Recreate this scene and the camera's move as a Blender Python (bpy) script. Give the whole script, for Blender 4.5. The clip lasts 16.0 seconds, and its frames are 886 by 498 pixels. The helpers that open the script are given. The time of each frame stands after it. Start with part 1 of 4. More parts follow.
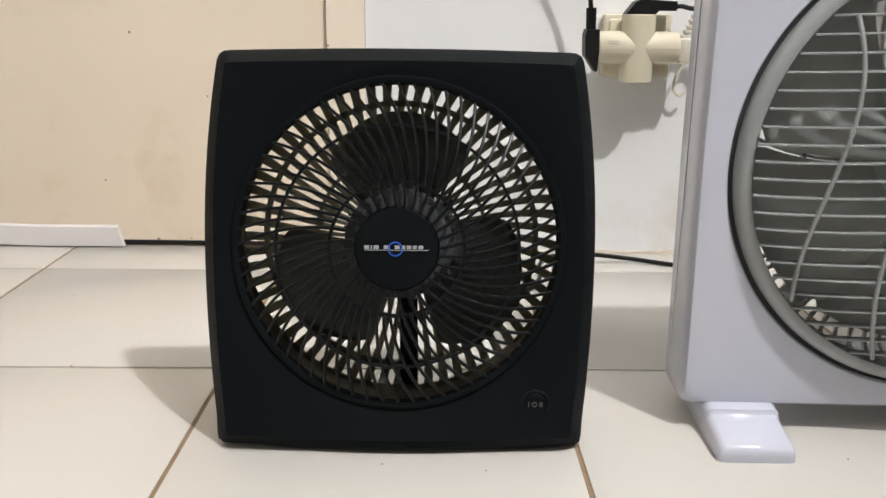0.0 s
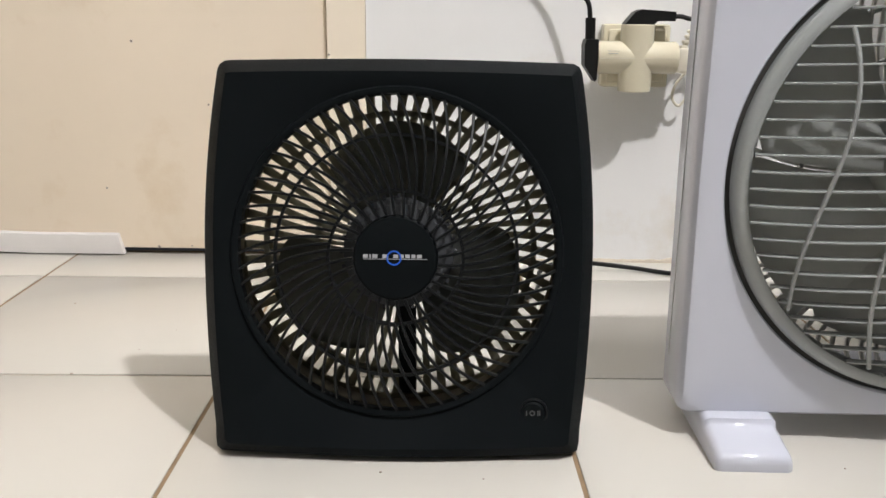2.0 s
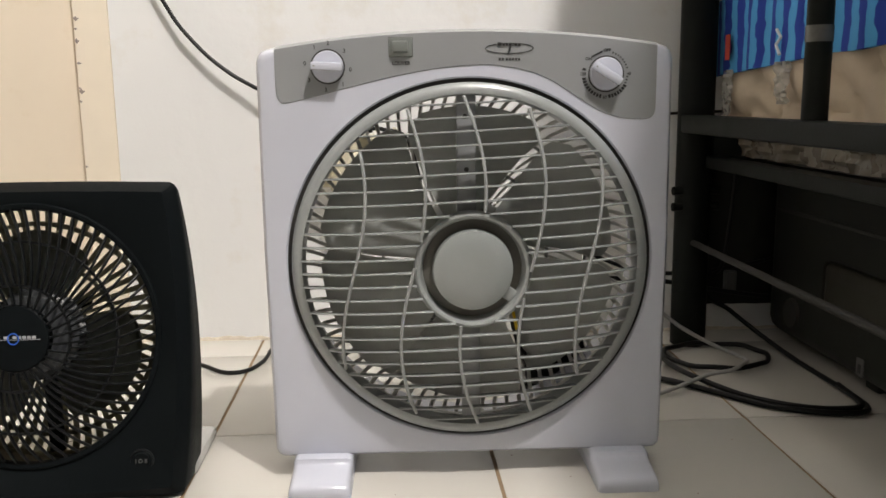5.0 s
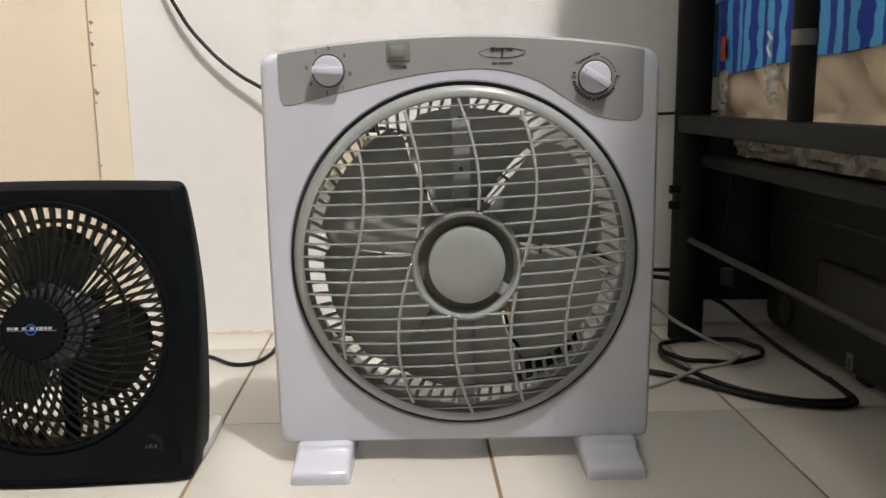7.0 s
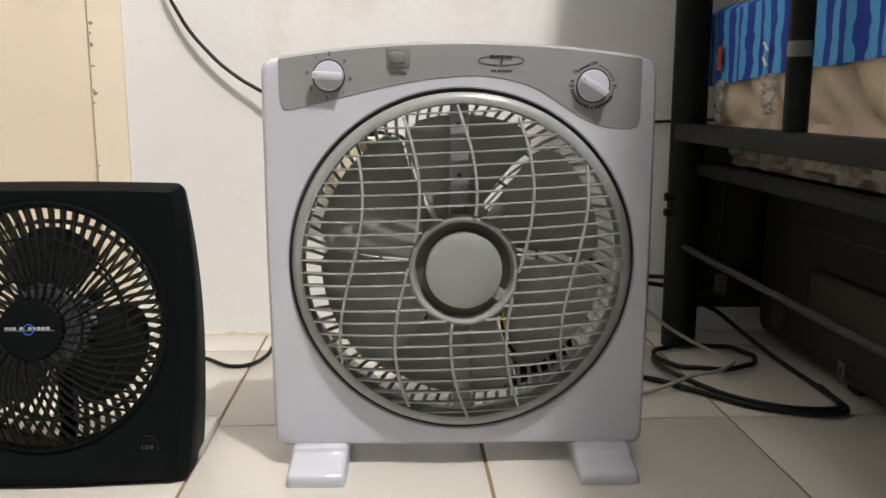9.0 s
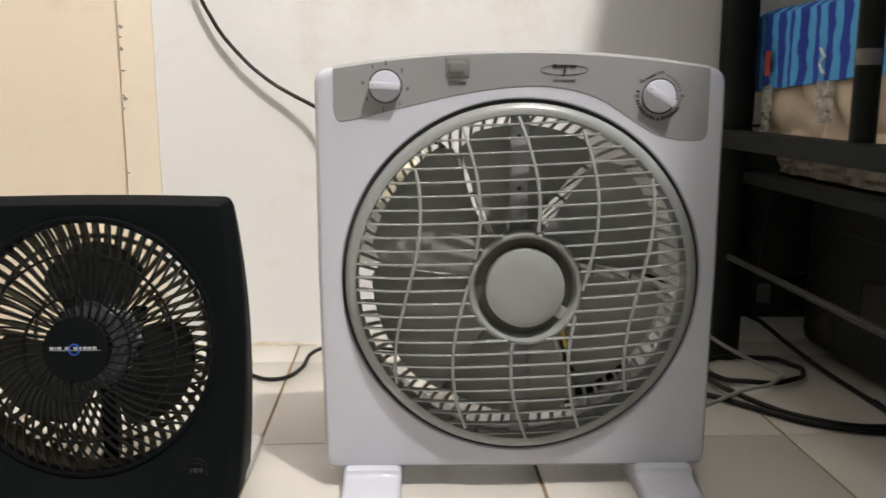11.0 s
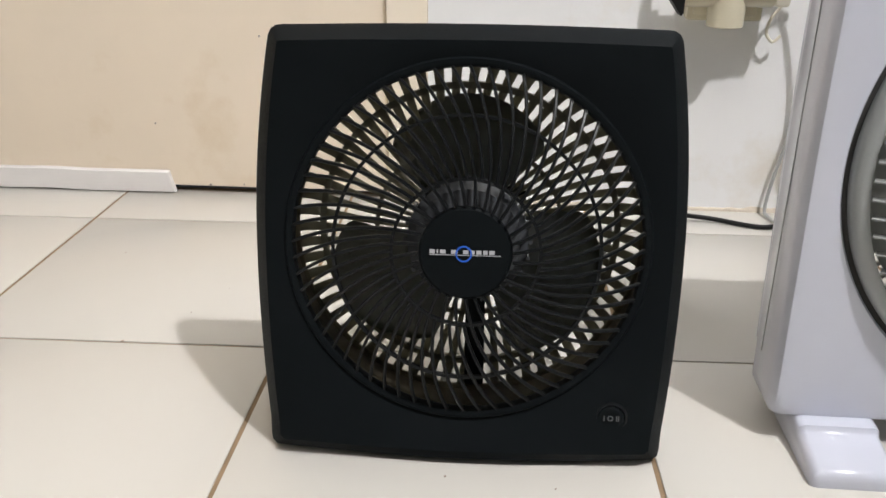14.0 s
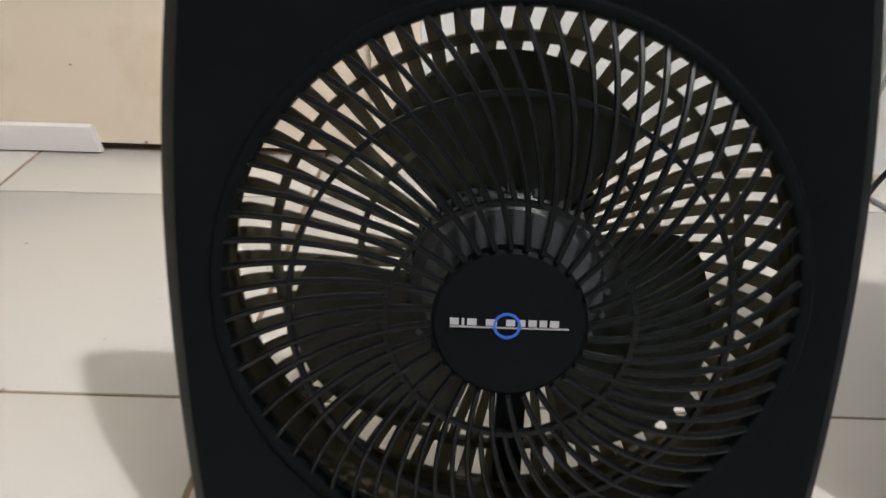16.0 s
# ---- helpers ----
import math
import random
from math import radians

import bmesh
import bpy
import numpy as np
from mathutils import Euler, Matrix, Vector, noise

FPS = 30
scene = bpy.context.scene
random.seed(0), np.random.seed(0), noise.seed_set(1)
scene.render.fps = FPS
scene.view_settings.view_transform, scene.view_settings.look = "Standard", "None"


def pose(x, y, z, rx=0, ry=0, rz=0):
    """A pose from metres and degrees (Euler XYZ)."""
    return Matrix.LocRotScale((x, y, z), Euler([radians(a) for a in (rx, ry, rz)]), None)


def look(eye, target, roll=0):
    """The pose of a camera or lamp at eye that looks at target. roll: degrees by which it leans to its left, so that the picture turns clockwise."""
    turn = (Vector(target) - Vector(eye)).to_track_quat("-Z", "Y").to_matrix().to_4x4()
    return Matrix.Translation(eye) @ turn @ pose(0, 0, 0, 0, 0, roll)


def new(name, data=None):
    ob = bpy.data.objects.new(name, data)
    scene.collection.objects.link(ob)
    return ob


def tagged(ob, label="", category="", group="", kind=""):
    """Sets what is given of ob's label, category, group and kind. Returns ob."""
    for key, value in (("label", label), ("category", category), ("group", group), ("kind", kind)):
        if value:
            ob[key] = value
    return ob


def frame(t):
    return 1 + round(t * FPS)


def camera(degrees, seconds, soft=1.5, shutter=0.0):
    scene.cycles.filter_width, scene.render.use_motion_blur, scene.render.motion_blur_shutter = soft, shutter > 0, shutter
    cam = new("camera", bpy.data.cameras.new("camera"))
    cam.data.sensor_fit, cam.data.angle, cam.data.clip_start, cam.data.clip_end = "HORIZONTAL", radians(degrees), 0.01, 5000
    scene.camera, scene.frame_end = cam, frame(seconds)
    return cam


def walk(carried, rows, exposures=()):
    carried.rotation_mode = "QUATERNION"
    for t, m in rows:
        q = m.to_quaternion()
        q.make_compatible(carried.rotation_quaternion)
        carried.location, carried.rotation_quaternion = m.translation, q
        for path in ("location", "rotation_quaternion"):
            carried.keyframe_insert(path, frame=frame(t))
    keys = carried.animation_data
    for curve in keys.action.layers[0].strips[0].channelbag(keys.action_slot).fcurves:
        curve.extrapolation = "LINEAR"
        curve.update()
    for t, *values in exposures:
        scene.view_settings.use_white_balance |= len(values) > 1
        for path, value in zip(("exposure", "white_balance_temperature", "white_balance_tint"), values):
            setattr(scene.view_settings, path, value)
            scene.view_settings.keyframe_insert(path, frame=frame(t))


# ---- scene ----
cam = camera(55.1, 16.0, shutter=0.4)
PATH = [
    (0, (-0.003, -0.043, 0.322), (0.0, 1.879, -0.231), 0.5),
    (0.5, (-0.003, -0.044, 0.323), (0.002, 1.881, -0.221), 0.7),
    (1, (-0.003, -0.044, 0.325), (-0.002, 1.881, -0.217), 0.6),
    (1.5, (-0.001, -0.044, 0.325), (-0.001, 1.882, -0.214), 0.5),
    (2, (-0.001, -0.046, 0.324), (-0.001, 1.881, -0.212), 0.6),
    (2.5, (0.014, -0.057, 0.332), (0.01, 1.871, -0.199), 0.7),
    (3, (0.066, -0.087, 0.354), (0.077, 1.855, -0.124), 0.0),
    (3.5, (0.137, -0.123, 0.372), (0.17, 1.831, -0.055), -0.5),
    (4, (0.204, -0.16, 0.377), (0.271, 1.802, -0.009), -1.1),
    (4.5, (0.266, -0.19, 0.368), (0.354, 1.772, -0.009), -0.9),
    (5, (0.307, -0.221, 0.362), (0.414, 1.746, 0.016), -0.7),
    (7.5, (0.324, -0.259, 0.368), (0.388, 1.708, 0.016), -0.7),
    (8, (0.323, -0.262, 0.369), (0.392, 1.706, 0.019), -0.4),
    (10.5, (0.293, -0.253, 0.377), (0.392, 1.714, 0.034), 0.1),
    (11, (0.267, -0.227, 0.383), (0.351, 1.74, 0.03), -0.0),
    (11.5, (0.214, -0.202, 0.39), (0.178, 1.762, 0.014), -1.1),
    (12, (0.153, -0.172, 0.398), (0.046, 1.769, -0.074), -1.4),
    (12.5, (0.086, -0.117, 0.382), (-0.06, 1.795, -0.186), -1.4),
    (13, (0.028, -0.047, 0.363), (-0.125, 1.842, -0.277), -1.3),
    (13.5, (-0.012, 0.025, 0.341), (-0.142, 1.897, -0.349), -0.4),
    (14, (-0.018, 0.033, 0.369), (-0.132, 1.873, -0.406), 0.4),
    (14.5, (-0.021, 0.032, 0.394), (-0.158, 1.833, -0.463), -1.4),
    (15, (-0.023, 0.052, 0.402), (-0.151, 1.837, -0.492), -0.4),
    (15.5, (-0.036, 0.15, 0.38), (-0.179, 1.909, -0.562), 0.2),
    (16, (-0.051, 0.257, 0.335), (-0.111, 2.019, -0.609), 0.8),
]
walk(cam, [(t, look(eye, target, roll)) for t, eye, target, roll in PATH],
     exposures=[(0, -0.01, 6400, 11), (3, -0.01, 6450, 10.5), (5, -0.06, 6800, 10.5), (11, -0.04, 6800, 11), (13, 0.01, 6420, 11), (15, -0.02, 6320, 10.5), (15.5, -0.06, 6330, 10.5), (16, -0.26, 6350, 10)])

# ---- world, lamp ----
world = bpy.data.worlds.new("world")
scene.world = world
world.use_nodes = True
world.node_tree.nodes["Background"].inputs[0].default_value = (0.9, 0.92, 1.0, 1)
world.node_tree.nodes["Background"].inputs[1].default_value = 0.02
LAMP = (0.85, -0.27, 2.36)
bulb = bpy.data.lights.new("lamp_light", "POINT")
bulb.energy, bulb.color, bulb.shadow_soft_size = 188.0, (0.99, 0.965, 0.945), 0.04
new("lamp_light", bulb).location = LAMP


# ---- materials ----
def mat(name, colour, rough=0.5, metal=0.0, vary=0.06, scale=30.0, bump=0.1, bump_scale=300.0, stain=None, stain_scale=6.0,
        stain_at=0.62, coat=0.0, island=0.0, spec=0.5, bump_dist=0.0006):
    m = bpy.data.materials.new(name)
    m.use_nodes = True
    nt = m.node_tree
    n, l = nt.nodes, nt.links
    b = n["Principled BSDF"]
    b.inputs["Roughness"].default_value, b.inputs["Metallic"].default_value = rough, metal
    b.inputs["Coat Weight"].default_value = coat
    b.inputs["Coat Roughness"].default_value = 0.08
    b.inputs["Specular IOR Level"].default_value = spec
    co = n.new("ShaderNodeTexCoord")
    t1 = n.new("ShaderNodeTexNoise")
    t1.inputs["Scale"].default_value, t1.inputs["Detail"].default_value = scale, 5
    l.new(co.outputs["Object"], t1.inputs["Vector"])
    mix = n.new("ShaderNodeMix")
    mix.data_type = "RGBA"
    lo = [c * (1 - vary) for c in colour[:3]] + [1]
    hi = [min(1, c * (1 + vary)) for c in colour[:3]] + [1]
    mix.inputs["A"].default_value, mix.inputs["B"].default_value = lo, hi
    l.new(t1.outputs["Fac"], mix.inputs["Factor"])
    out = mix.outputs["Result"]
    if stain:
        t2 = n.new("ShaderNodeTexNoise")
        t2.inputs["Scale"].default_value, t2.inputs["Detail"].default_value, t2.inputs["Roughness"].default_value = stain_scale, 8, 0.65
        l.new(co.outputs["Object"], t2.inputs["Vector"])
        r = n.new("ShaderNodeValToRGB")
        r.color_ramp.elements[0].position, r.color_ramp.elements[1].position = stain_at, min(1, stain_at + 0.16)
        l.new(t2.outputs["Fac"], r.inputs["Fac"])
        mx = n.new("ShaderNodeMix")
        mx.data_type = "RGBA"
        mx.inputs["B"].default_value = (*stain, 1)
        l.new(r.outputs["Color"], mx.inputs["Factor"])
        l.new(out, mx.inputs["A"])
        out = mx.outputs["Result"]
    if island:
        oi = n.new("ShaderNodeObjectInfo")
        mr = n.new("ShaderNodeMapRange")
        mr.inputs["To Min"].default_value, mr.inputs["To Max"].default_value = 1 - island, 1 + island
        l.new(oi.outputs["Random"], mr.inputs["Value"])
        hs = n.new("ShaderNodeHueSaturation")
        l.new(mr.outputs["Result"], hs.inputs["Value"])
        l.new(out, hs.inputs["Color"])
        out = hs.outputs["Color"]
    l.new(out, b.inputs["Base Color"])
    rr = n.new("ShaderNodeMapRange")
    rr.inputs["To Min"].default_value, rr.inputs["To Max"].default_value = rough * 0.85, min(1, rough * 1.15)
    l.new(t1.outputs["Fac"], rr.inputs["Value"])
    l.new(rr.outputs["Result"], b.inputs["Roughness"])
    if bump:
        t3 = n.new("ShaderNodeTexNoise")
        t3.inputs["Scale"].default_value, t3.inputs["Detail"].default_value = bump_scale, 4
        l.new(co.outputs["Object"], t3.inputs["Vector"])
        bp = n.new("ShaderNodeBump")
        bp.inputs["Strength"].default_value, bp.inputs["Distance"].default_value = bump, bump_dist
        l.new(t3.outputs["Fac"], bp.inputs["Height"])
        l.new(bp.outputs["Normal"], b.inputs["Normal"])
    return m


M_WALL = mat("white_wall_paint", (0.88, 0.88, 0.875), 0.6, vary=0.03, scale=5, bump=0.5, bump_scale=22, stain=(0.79, 0.755, 0.69), stain_scale=5, stain_at=0.55, bump_dist=0.003)
M_CEIL = mat("ceiling_paint", (0.62, 0.615, 0.60), 0.8, vary=0.03, scale=3, bump=0.2, bump_scale=60)
# South wall is out of view; near-black tone holds back ambient light.
M_ROOM = mat("unseen_wall_dark", (0.085, 0.083, 0.078), 0.8, vary=0.04, scale=3, bump=0.2, bump_scale=60)
# West wall is out of view; lighter tone bounces light onto the fans' sides.
M_WEST = mat("unseen_wall_bounce", (0.34, 0.325, 0.30), 0.8, vary=0.04, scale=3, bump=0.2, bump_scale=60)
M_PLASTER = mat("crumbled_plaster", (0.66, 0.59, 0.49), 0.9, vary=0.18, scale=60, bump=0.8, bump_scale=130, bump_dist=0.003)
M_DOOR = mat("cream_door_paint", (0.94, 0.82, 0.665), 0.42, vary=0.04, scale=9, bump=0.15, bump_scale=40, stain=(0.86, 0.72, 0.545), stain_scale=7, stain_at=0.56)
M_FRAME = mat("cream_frame_paint", (0.92, 0.82, 0.675), 0.45, vary=0.05, scale=20, bump=0.3, bump_scale=60)
M_GAP = mat("dark_gap", (0.05, 0.025, 0.012), 0.9, vary=0.3)
M_FOAM = mat("white_foam", (0.78, 0.755, 0.735), 0.65, vary=0.05, scale=30, bump=0.3, bump_scale=90)
M_TILE = mat("cream_glazed_tile", (0.590, 0.570, 0.522), 0.24, vary=0.025, scale=7, bump=0.10, bump_scale=16, stain=(0.62, 0.56, 0.45), stain_scale=14, stain_at=0.72, island=0.012, bump_dist=0.0008)
M_GROUT = mat("brown_grout", (0.24, 0.165, 0.095), 0.9, vary=0.45, scale=45, bump=0.5)
M_BLACK = mat("black_plastic", (0.0052, 0.0068, 0.0078), 0.5, vary=0.12, scale=60, bump=0.3, bump_scale=1500, spec=0.055)
M_BLACKRIB = mat("black_rib_plastic", (0.0048, 0.0058, 0.0066), 0.36, vary=0.1, bump=0.05, spec=0.25)
M_REARRIB = mat("olive_black_plastic", (0.115, 0.113, 0.088), 0.4, vary=0.15, bump=0.05, spec=0.3)
M_SHROUD = mat("olive_shroud_plastic", (0.115, 0.100, 0.066), 0.6, vary=0.15, bump=0.05, spec=0.1)
M_BLADE_B = mat("smoked_black_plastic", (0.012, 0.0138, 0.0142), 0.2, vary=0.1, bump=0.05, spec=0.5)
M_HUBGREY = mat("dark_glossy_plastic", (0.066, 0.070, 0.076), 0.15, vary=0.15, bump=0.05)
M_WHITE = mat("lavender_white_plastic", (0.60, 0.62, 0.705), 0.18, coat=0.25, vary=0.02, scale=20, bump=0.06, bump_scale=700)
# East wall is out of view; its dark tone deepens shade by the bed.
M_SHADEWALL = mat("unseen_wall_shade", (0.09, 0.096, 0.094), 0.8, vary=0.05, scale=4, bump=0.2, bump_scale=60)
M_SWITCH = mat("green_grey_plastic", (0.20, 0.215, 0.205), 0.3, vary=0.04, bump=0.05)
M_REARW = mat("pale_grey_plastic", (0.62, 0.61, 0.58), 0.4, vary=0.04, bump=0.05)
M_GREY = mat("grey_panel_plastic", (0.280, 0.289, 0.298), 0.38, vary=0.02, bump=0.03, bump_scale=900)
M_GRILLE = mat("grey_grille_plastic", (0.305, 0.317, 0.314), 0.22, coat=0.3, vary=0.04, bump=0.05)
M_RING = mat("grey_ring_plastic", (0.305, 0.322, 0.320), 0.3, coat=0.4, vary=0.04, bump=0.05)
M_CAP = mat("grey_cap_plastic", (0.285, 0.303, 0.300), 0.2, coat=0.4, vary=0.04, bump=0.1, bump_scale=400)
M_BLADE_W = mat("grey_blade_plastic", (0.475, 0.49, 0.475), 0.3, vary=0.06, bump=0.05)
M_DARK = mat("dark_recess", (0.025, 0.024, 0.022), 0.7, vary=0.2)
# Hub recess: ring grey made darker, so its shade is in the colour.
M_RECESS = mat("recess_shade_grey", (0.11, 0.105, 0.09), 0.5, vary=0.08, bump=0.05)
M_FLAKE = mat("bare_jamb_wood", (0.33, 0.27, 0.23), 0.85, vary=0.25, scale=200)


def see_through(m, colour, share):
    """Lets some light through thin smoky plastic."""
    n, l = m.node_tree.nodes, m.node_tree.links
    tr, mix = n.new("ShaderNodeBsdfTranslucent"), n.new("ShaderNodeMixShader")
    tr.inputs["Color"].default_value = (*colour, 1)
    mix.inputs[0].default_value = share
    l.new(n["Principled BSDF"].outputs[0], mix.inputs[1])
    l.new(tr.outputs[0], mix.inputs[2])
    l.new(mix.outputs[0], n["Material Output"].inputs["Surface"])


see_through(M_REARRIB, (0.36, 0.345, 0.26), 0.5)
see_through(M_BLADE_W, (0.55, 0.55, 0.50), 0.30)
see_through(M_SHROUD, (0.40, 0.36, 0.25), 0.4)
see_through(M_BLADE_B, (0.34, 0.35, 0.27), 0.4)
M_INK = mat("black_ink", (0.02, 0.02, 0.02), 0.5, vary=0.05, bump=0)
M_DIMINK = mat("grey_ink", (0.10, 0.10, 0.10), 0.5, vary=0.03, bump=0)
M_WINK = mat("white_ink", (0.85, 0.85, 0.86), 0.5, vary=0.03, bump=0)
M_LOGO = mat("silver_ink", (0.46, 0.46, 0.48), 0.4, vary=0.03, bump=0)
M_BLUE = mat("blue_ink", (0.02, 0.12, 0.62), 0.4, vary=0.05, bump=0)
M_YEL = mat("yellow_sticker", (0.85, 0.58, 0.02), 0.4, vary=0.05, bump=0)
M_CREAM = mat("aged_cream_plastic", (0.70, 0.645, 0.49), 0.22, vary=0.05, scale=40, bump=0.08, stain=(0.52, 0.42, 0.25), stain_scale=30, stain_at=0.68)
M_BEIGE = mat("beige_plastic", (0.70, 0.66, 0.55), 0.45, vary=0.05, bump=0.1)
M_CORD = mat("black_cord_rubber", (0.008, 0.008, 0.008), 0.45, vary=0.2, bump=0.1, spec=0.25)
M_GCORD = mat("grey_cord", (0.36, 0.36, 0.35), 0.45, vary=0.1, bump=0.1)
M_METAL = mat("black_painted_metal", (0.0125, 0.0140, 0.0125), 0.42, vary=0.25, scale=25, bump=0.15, stain=(0.030, 0.027, 0.022), stain_scale=25, stain_at=0.66, spec=0.07)
M_DUSTY = mat("dusty_dark_metal", (0.020, 0.0185, 0.0155), 0.75, vary=0.35, scale=60, bump=0.4, bump_scale=250)
M_MATT = mat("beige_quilted_fabric", (0.62, 0.51, 0.385), 0.85, vary=0.08, scale=60, bump=0.5, bump_scale=900)
M_CASE = mat("black_case_vinyl", (0.017, 0.018, 0.015), 0.6, vary=0.3, scale=20, bump=0.2, spec=0.2)
M_SOOT = mat("yellowed_dark_plastic", (0.013, 0.0115, 0.004), 0.6, vary=0.3)
M_WRAP = mat("clear_plastic_film", (0.62, 0.60, 0.56), 0.2, vary=0.1, bump=0.2)
M_WRAP.node_tree.nodes["Principled BSDF"].inputs["Alpha"].default_value = 0.42
M_CLEAR = mat("clear_foot_plastic", (0.62, 0.62, 0.60), 0.15, vary=0.05, bump=0.1)
M_CLEAR.node_tree.nodes["Principled BSDF"].inputs["Alpha"].default_value = 0.6
M_TAPE = mat("greyish_tape", (0.12, 0.118, 0.11), 0.2, vary=0.3, scale=120, bump=0.4)
# Film colour is darkened to carry the shade below the top rail.
M_FILM = mat("dusty_film_shade_toned", (0.17, 0.145, 0.112), 0.28, vary=0.25, scale=40, bump=0.4, bump_scale=200)
M_RED = mat("red_print", (0.45, 0.05, 0.03), 0.8, vary=0.1)


def blanket_material():
    m = bpy.data.materials.new("blue_striped_fabric")
    m.use_nodes = True
    n, l = m.node_tree.nodes, m.node_tree.links
    b = n["Principled BSDF"]
    b.inputs["Roughness"].default_value = 0.9
    co = n.new("ShaderNodeTexCoord")
    w = n.new("ShaderNodeTexWave")
    w.bands_direction = "Y"
    w.inputs["Scale"].default_value = 9.2
    w.inputs["Distortion"].default_value = 1.6
    w.inputs["Detail"].default_value = 1.0
    w.inputs["Detail Scale"].default_value = 4.5
    l.new(co.outputs["Object"], w.inputs["Vector"])
    r = n.new("ShaderNodeValToRGB")
    r.color_ramp.elements[0].position, r.color_ramp.elements[1].position = 0.44, 0.54
    r.color_ramp.elements[0].color = (0.012, 0.045, 0.33, 1)
    r.color_ramp.elements[1].color = (0.07, 0.34, 0.66, 1)
    l.new(w.outputs["Color"], r.inputs["Fac"])
    l.new(r.outputs["Color"], b.inputs["Base Color"])
    t = n.new("ShaderNodeTexNoise")
    t.inputs["Scale"].default_value = 700
    l.new(co.outputs["Object"], t.inputs["Vector"])
    bp = n.new("ShaderNodeBump")
    bp.inputs["Strength"].default_value, bp.inputs["Distance"].default_value = 0.4, 0.001
    l.new(t.outputs["Fac"], bp.inputs["Height"])
    l.new(bp.outputs["Normal"], b.inputs["Normal"])
    return m


M_BLANKET = blanket_material()


# ---- mesh helpers ----
def mesh_of(bm, name, material, smooth=True, angle=35):
    bmesh.ops.recalc_face_normals(bm, faces=bm.faces)
    me = bpy.data.meshes.new(name)
    if smooth:
        lim = radians(angle)
        for f in bm.faces:
            f.smooth = True
        for e in bm.edges:
            if len(e.link_faces) == 2 and e.calc_face_angle(0) > lim:
                e.smooth = False
    bm.to_mesh(me)
    bm.free()
    me.materials.append(material)
    return me


def part(name, bm, material, parent=None, label="", m=None):
    me = bm if isinstance(bm, bpy.types.Mesh) else mesh_of(bm, name, material)
    ob = new(name, me)
    if parent:
        ob.parent = parent
    if m is not None:
        ob.matrix_local = m
    if label:
        tagged(ob, label)
    return ob


def thing(name, m, label, category, group="", kind=""):
    ob = new(name)
    ob.empty_display_size = 0.05
    ob.matrix_world = m
    return tagged(ob, label, category, group, kind)


def box(x0, x1, y0, y1, z0, z1, bevel=0.0, seg=2, bm=None):
    bm = bm or bmesh.new()
    r = bmesh.ops.create_cube(bm, size=1)
    for v in r["verts"]:
        v.co = Vector(((x0 + x1) / 2 + v.co.x * (x1 - x0), (y0 + y1) / 2 + v.co.y * (y1 - y0), (z0 + z1) / 2 + v.co.z * (z1 - z0)))
    if bevel:
        es = list({e for v in r["verts"] for e in v.link_edges})
        bmesh.ops.bevel(bm, geom=es, offset=bevel, segments=seg, profile=0.5, affect="EDGES")
    return bm


def loft(loops, closed=True, caps=(False, False), bm=None):
    bm = bm or bmesh.new()
    vs = [[bm.verts.new(p) for p in lp] for lp in loops]
    n = len(loops[0])
    for a, b in zip(vs, vs[1:]):
        for i in range(n if closed else n - 1):
            j = (i + 1) % n
            bm.faces.new((a[i], a[j], b[j], b[i]))
    if caps[0]:
        bm.faces.new(vs[0])
    if caps[1]:
        bm.faces.new(vs[-1])
    return bm


def circle(r, y, n=48, cx=0.0, cz=0.0, a0=0.0):
    return [(cx + r * math.cos(a0 + 2 * math.pi * i / n), y, cz + r * math.sin(a0 + 2 * math.pi * i / n)) for i in range(n)]


def lathe_y(profile, n=64, cx=0.0, cz=0.0, caps=(False, False), bm=None):
    """A turned shape round the y axis: profile of (radius, y)."""
    return loft([circle(r, y, n, cx, cz) for r, y in profile], True, caps, bm)


def sweep(points, half_w, half_d, side=None, bm=None, n=4):
    """A bar along points with a flat (n=4) or round section."""
    pts = [Vector(p) for p in points]
    loops = []
    up0 = None
    for i, p in enumerate(pts):
        d = (pts[min(i + 1, len(pts) - 1)] - pts[max(i - 1, 0)]).normalized()
        ref = Vector(side) if side else (up0 or (Vector((0, 0, 1)) if abs(d.z) < 0.9 else Vector((1, 0, 0))))
        a = ref.cross(d)
        a = a.normalized() if a.length > 1e-6 else Vector((1, 0, 0)).cross(d).normalized()
        b = d.cross(a).normalized()
        up0 = None if side else b
        hw = half_w[0] + (half_w[1] - half_w[0]) * i / (len(pts) - 1) if isinstance(half_w, tuple) else half_w
        if n == 4:
            c = 0.55
            prof = [(1, -c), (1, c), (c, 1), (-c, 1), (-1, c), (-1, -c), (-c, -1), (c, -1)]
            loops.append([p + a * hw * u + b * half_d * v for u, v in prof])
        else:
            loops.append([p + (a * math.cos(2 * math.pi * k / n) + b * math.sin(2 * math.pi * k / n)) * hw for k in range(n)])
    return loft(loops, True, (True, True), bm)


def smooth_path(pts, n=12):
    """A smooth line through a few points."""
    P = [Vector(p) for p in pts]
    P = [P[0] * 2 - P[1]] + P + [P[-1] * 2 - P[-2]]
    out = []
    for i in range(1, len(P) - 2):
        a, b, c, d = P[i - 1:i + 3]
        for k in range(n):
            t = k / n
            out.append(0.5 * (2 * b + (c - a) * t + (2 * a - 5 * b + 4 * c - d) * t * t + (3 * b - a - 3 * c + d) * t ** 3))
    out.append(P[-2])
    return out


